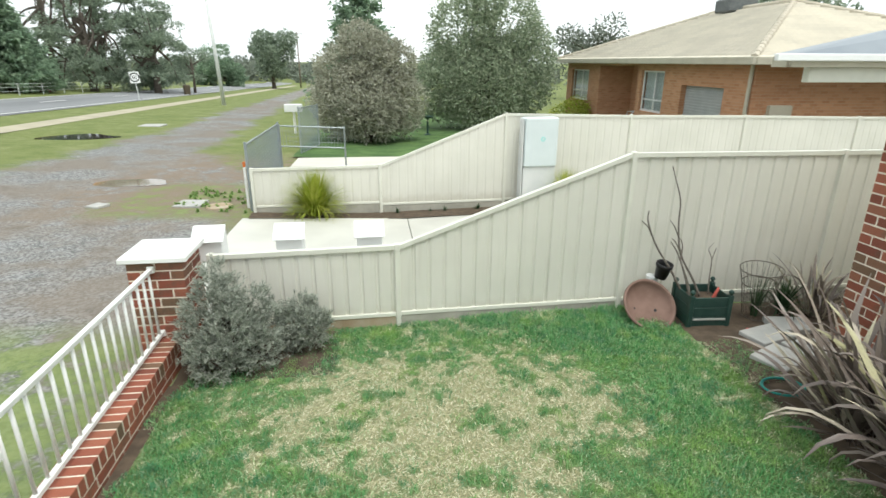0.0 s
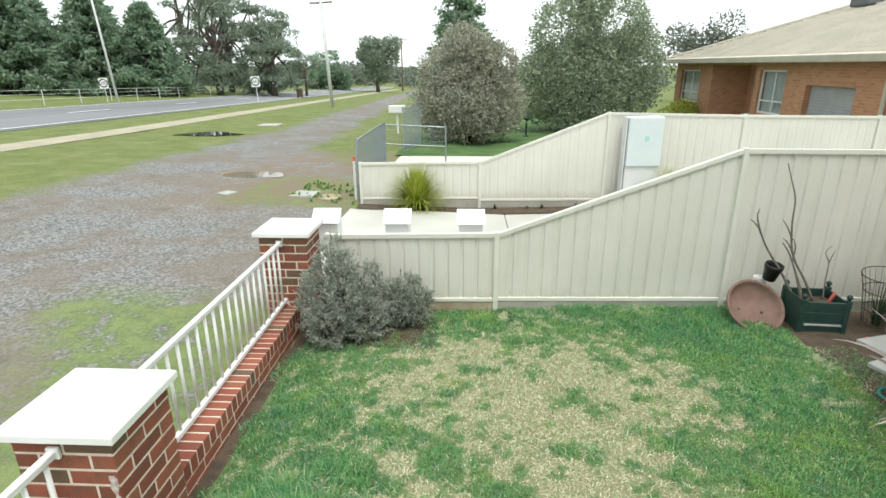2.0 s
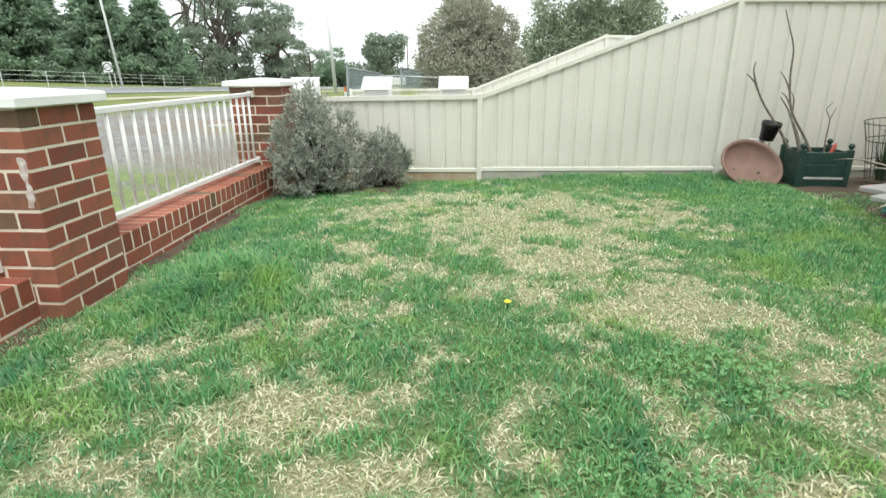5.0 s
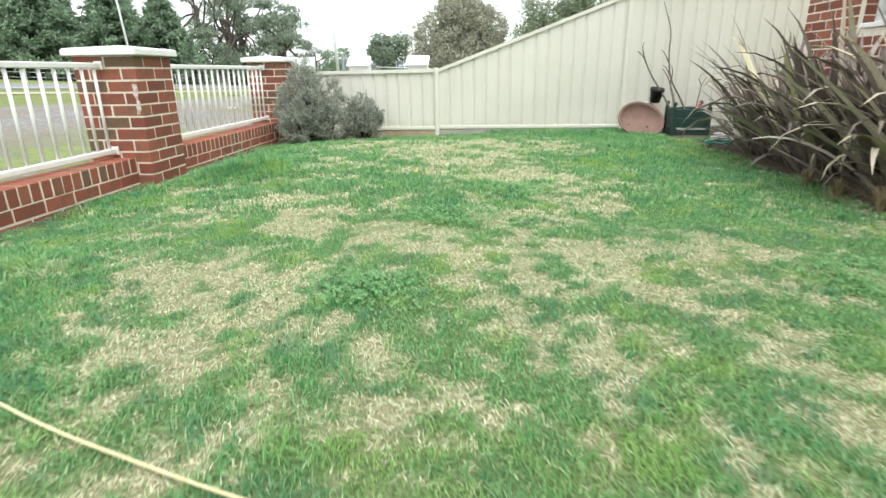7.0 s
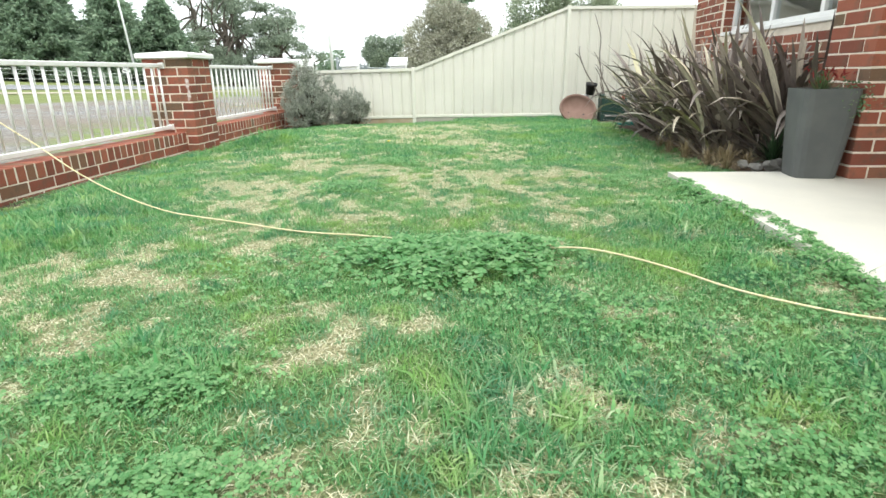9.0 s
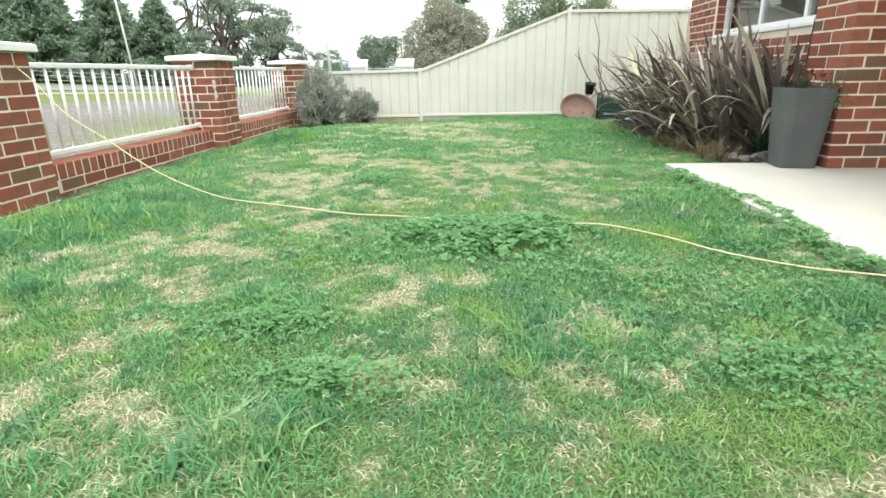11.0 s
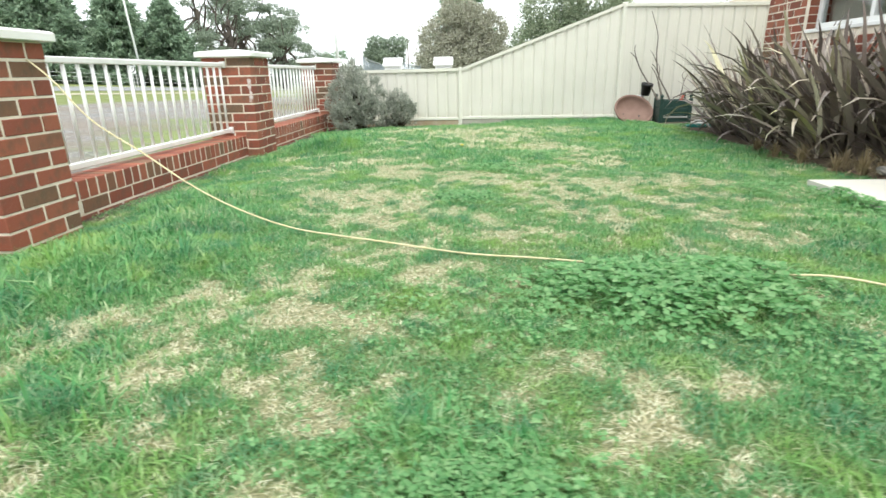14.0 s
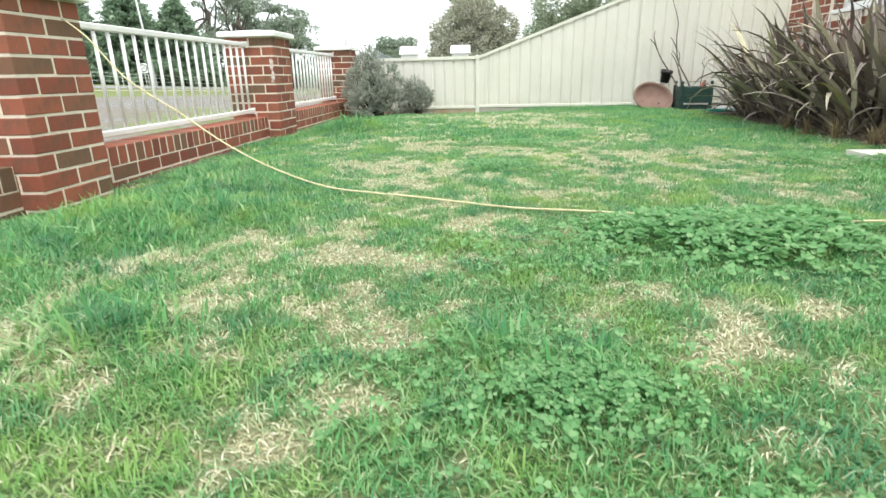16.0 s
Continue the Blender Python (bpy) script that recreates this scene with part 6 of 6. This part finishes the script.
tree("dark_leaved_tree", "large dense dark green tree in the neighbour's yard", 5.3, 27.4, (2.0, 0.2), [(0, 0, 2.4, 2.7, 2.4, 2.1), (-1.6, 0, 2.2, 1.7, 1.7, 1.8), (1.8, 0, 2.4, 1.9, 1.8, 1.9), (-0.9, 0, 4.4, 1.6, 1.6, 1.7), (1.0, 0, 4.8, 1.7, 1.6, 1.8), (0, 0.2, 5.9, 1.2, 1.2, 1.0), (2.3, 0, 3.6, 1.3, 1.3, 1.3), (0, -1.4, 1.6, 2.0, 1.2, 1.5)], 40000, 0.16, deep_green, 2, 8, 0.3, 0.5)
conifer("dark pine tree behind the neighbour's trees", -0.9, 41, 9.4, 3.3, 3, 170, 0.36)
# the row across the highway
for tx, ty, h, w, sd in ((-47.5, 40, 9.4, 4.0, 4), (-42.5, 43, 9.0, 3.6, 5), (-38.2, 45, 9.6, 3.6, 6), (-34.2, 50, 9.0, 3.6, 7), (-36.8, 54, 9.6, 3.6, 8), (-31.0, 53, 8.2, 2.8, 9), (-53, 38, 9.8, 4.2, 10), (-40.5, 50, 9.4, 4.0, 21), (-45, 47, 9.8, 4.2, 22), (-50, 45, 10.2, 4.4, 23)):
    conifer("tall dark pointed conifer across the highway", tx, ty, h, w * 1.2, sd, 230, 0.46)
for tx, ty, h, w, sd in ((-35.0, 68, 14.0, 4.6, 11), (-28.5, 62, 11.4, 3.8, 12), (-31.5, 72, 14.5, 4.6, 14), (-23.0, 64, 8.2, 3.0, 13), (-26.2, 72, 10.5, 3.0, 16), (-62, 52, 14.0, 5.5, 15)):
    blobs = [(b[0], b[1], b[2], b[3] * 1.25, b[4] * 1.25, b[5] * 0.42) for b in blob_cloud(30, 0, 0, h * 0.45, h * 0.97, w, w, 0.95, sd, 0.3)]
    blobs += [(b[0], b[1], b[2], b[3], b[4], b[5] * 0.5) for b in blob_cloud(18, 0, 0, 0.5, h * 0.36, w * 0.9, w * 0.9, 1.2, sd + 50)]
    tree("gum_tree", "spreading gum tree with bare limbs across the highway", tx, ty, (h * 0.66, 0.34), blobs, 10000, 0.36, gum_green, sd, 24, 0.75, 0.42, 0.2, gap=-0.08)
tree("thin_tree", "thin sparse tree by the highway", -21.0, 70, (4.2, 0.14), [(b[0], b[1], b[2], b[3], b[4], b[5] * 0.6) for b in blob_cloud(14, 0, 0, 1.6, 5.6, 2.0, 2.0, 0.7, 17)], 2200, 0.26, gum_green, 17, 12, 0.8, 0.35)
tree("roadside_tree", "leafy round tree with a dark trunk by the road", -18.2, 108, (3.6, 0.35), blob_cloud(22, 0.3, 0, 3.0, 9.0, 4.6, 3.6, 1.7, 18, 0.3), 8000, 0.5, gum_green, 18, 10, 0.5, 0.5)
tree("roadside_tree", "low dark bushy tree by the road", -27.5, 112, (2.0, 0.35), blob_cloud(20, -1.0, 0, 1.0, 6.8, 4.0, 3.2, 1.7, 19, 0.4), 7000, 0.5, pine_green, 19, 8, 0.5, 0.5)
tree("background_tree", "broad tree behind the neighbour's house", 33, 42, (4, 0.4), blob_cloud(16, 0, 0, 3.5, 9.0, 5, 4, 1.9, 20), 5000, 0.5, gum_green, 20, 8, 0.5, 0.5)
tree("background_tree", "bare-topped tree behind the neighbour's roof", 24, 62, (5, 0.3), blob_cloud(14, 0, 0, 3, 7.5, 4, 3, 1.5, 22), 3500, 0.45, haze_green, 22, 14, 0.6, 0.4)


def far_woods():
    r = np.random.default_rng(30)
    blobs = []
    for k in range(260):
        x = r.uniform(-190, 70)
        y = r.uniform(165, 260) - 0.35 * abs(x + 30) * (x < -60)
        s = r.uniform(1.4, 3.2)
        blobs.append((x, y, float(street_z(x, y)) + s * r.uniform(0.4, 1.3), s * 1.6, s, s))
    c, d = lumpy_points(26000, blobs, r, 0.5)
    tagged(part("far_woods", leaf_mesh("far_woods", c, d + r.normal(0, 0.6, d.shape), 1.5, 0.9, r), haze_green), "hazy line of distant trees and paddock scrub", "woods", kind="stuff")


far_woods()
low_shrub = tree("garden_shrub", "low yellow-green shrub by the neighbour's wall", 9.3, 25.5, (0.4, 0.04), [(0, 0, 0.6, 0.9, 0.9, 0.6), (0.4, 0.3, 0.9, 0.6, 0.6, 0.5)], 2500, 0.10, lime, 33, 2, 0.4, 0.5)


# ---- poles, signs and fences by the highway ----
def pole(name, label, x, y, height, r0, r1, lean, material, arm=0.0, cross=0.0):
    g = float(street_z(x, y))
    th = thing(name, label, "pole", pose(x, y, g, 0, lean, 0))
    part("shaft", tube([(0, 0, -0.3), (0, 0, height)], [r0, r1], 10), material, th, smooth=True)
    if arm:
        part("arm", tube(smooth_line([(0, 0, height - 0.1), (arm * 0.3, 0, height + 0.35), (arm, 0, height + 0.45)], 4), 0.04, 7), material, th)
        part("lamp", box(arm - 0.1, arm + 0.5, -0.12, 0.12, height + 0.38, height + 0.52, 0.03), pole_grey, th, "grey street lamp head")
    if cross:
        part("crossarm", box(-cross, cross, -0.05, 0.05, height - 0.45, height - 0.33), timber_pole, th)
        for k in (-0.9, -0.4, 0.4, 0.9):
            part("insulator", tube([(k * cross, 0, height - 0.33), (k * cross, 0, height - 0.18)], 0.035, 7), box_white, th)
    return th


pole("street_lamp", "tall grey steel street lamp pole by the highway", -25.3, 38.4, 9.5, 0.09, 0.06, -4.3, pole_grey, 1.8)
pole("power_pole", "leaning grey power pole on the verge", -11.75, 46, 8.45, 0.15, 0.11, -2.6, pole_grey, 0, 0.9)
pole("power_pole", "timber power pole with a crossarm down the road", -15.8, 128, 11.5, 0.17, 0.12, 0, timber_pole, 0, 1.3)
pole("street_lamp", "thin street lamp across the highway", -24.4, 68, 8.2, 0.10, 0.06, 0, pole_grey, 2.2)


def speed_sign(x, y, turn, size=1.0):
    g = float(street_z(x, y))
    th = thing("speed_sign", "square white speed sign on a steel post by the highway", "road sign", pose(x, y, g, 0, -2, turn) @ Matrix.Scale(size, 4), "speed signs")
    part("post", tube([(0, 0, -0.2), (0, 0, 1.75)], 0.026, 8), pole_grey, th)
    plate = part("plate", box(-0.30, 0.30, -0.045, -0.036, 1.0, 1.7, 0.003), box_white, th)
    part("ring", lathe([(0.22, 0.0), (0.29, 0.0), (0.29, 0.004), (0.22, 0.004)], 28), sign_black, plate, "dark ring", pose(0, -0.046, 1.36, 90))
    fc = bpy.data.curves.new("digits", "FONT")
    fc.body, fc.size, fc.align_x, fc.align_y, fc.extrude = "60", 0.3, "CENTER", "CENTER", 0.002
    tmp = bpy.data.objects.new("digits", fc)
    me = bpy.data.meshes.new_from_object(tmp)
    bpy.data.objects.remove(tmp)
    part("digits", me, sign_black, plate, "black digits", pose(0, -0.049, 1.36, 90))


speed_sign(-26.0, 38.3, 10)
speed_sign(-19.6, 50, 8, 1.3)
bin_ = thing("litter_bin", "dark litter bin on the verge", "bin", pose(-19.9, 63.6, float(street_z(-19.9, 63.6))))
part("drum", lathe([(0.0, 0.0), (0.34, 0.0), (0.36, 0.95), (0.30, 1.02), (0.0, 1.05)], 16), plain("rusty_drum", (0.06, 0.045, 0.03), (0.10, 0.08, 0.05)), bin_)
shed = thing("red_shed", "small red shed among the trees across the highway", "shed", pose(-30.6, 56, float(street_z(-30.6, 56))))
part("wall", box(-1.2, 1.2, -0.8, 0.8, 0, 1.5), plain("faded_red_board", (0.16, 0.04, 0.035), (0.20, 0.06, 0.05)), shed)
part("roof", prism([(-1.4, 1.5), (1.4, 1.5), (0, 2.0)], -0.95, 0.95), pole_grey, shed)

wire_fence = thing("wire_fence", "low post and wire fence along the far side of the highway", "fence", pose(0, 0, 0))
stake = to_mesh("stake", box(-0.026, 0.026, -0.026, 0.026, -0.2, 0.95, 0.01))
stake.materials.append(pole_grey)
fy = [12 + 3.6 * k for k in range(24)]
fx = [-26.4 + float(bend_x(y)) for y in fy]
for x, y in zip(fx, fy):
    part("stake", stake, None, wire_fence, m=pose(x, y, float(street_z(x, y))))
for h in (0.35, 0.65, 0.9):
    part("wire", tube([(x, y, float(street_z(x, y)) + h) for x, y in zip(fx, fy)], 0.012, 4), pole_grey, wire_fence)


bath = thing("bird_bath", "dark green bird bath between the neighbour's trees", "bird bath", pose(2.38, 24.5, float(street_z(2.38, 24.5))))
part("pedestal", lathe([(0.0, 0.0), (0.17, 0.0), (0.15, 0.06), (0.05, 0.12), (0.045, 0.72), (0.08, 0.78)], 14), green_paint, bath)
part("basin", lathe([(0.0, 0.76), (0.10, 0.77), (0.26, 0.84), (0.27, 0.87), (0.24, 0.86), (0.0, 0.80)], 18), green_paint, bath)
sheet("drive_bed", np.arange(-2.3, 12, 0.25), np.arange(9.64, 10.2, 0.06), lambda x, y: street_z(x, y) + 0.01 + 0.04 * fbm(x, y, 1.5, 71, 3), bed_soil, "dark soil strip beside the driveway", "soil")
weed_rng = random.Random(12)
for k in range(9):
    wx = 0.4 + 0.55 * k + weed_rng.uniform(-0.2, 0.2)
    grass_clump("weed_tuft", "small green weed tuft at the fence foot", wx, 10.07, float(street_z(wx, 10.07)) + 0.02, 40, weed_rng.uniform(0.08, 0.16), 0.006, dark_strap, 80 + k, 1.6)
weed_green = leafy("bright_weed_leaf", [(0.0, (0.17, 0.29, 0.08)), (0.6, (0.26, 0.40, 0.12)), (1.0, (0.38, 0.48, 0.18))], 0.6, 0.4)
for k in range(60):
    wx, wy = -2.95 + weed_rng.uniform(-0.9, 0.6), 10.9 + weed_rng.uniform(-0.8, 1.3)
    grass_clump("weed_tuft", "low bright green weeds beside the concrete pit cover", wx, wy, float(street_z(wx, wy)), 70, weed_rng.uniform(0.06, 0.11), 0.009, weed_green, 120 + k, 2.6)
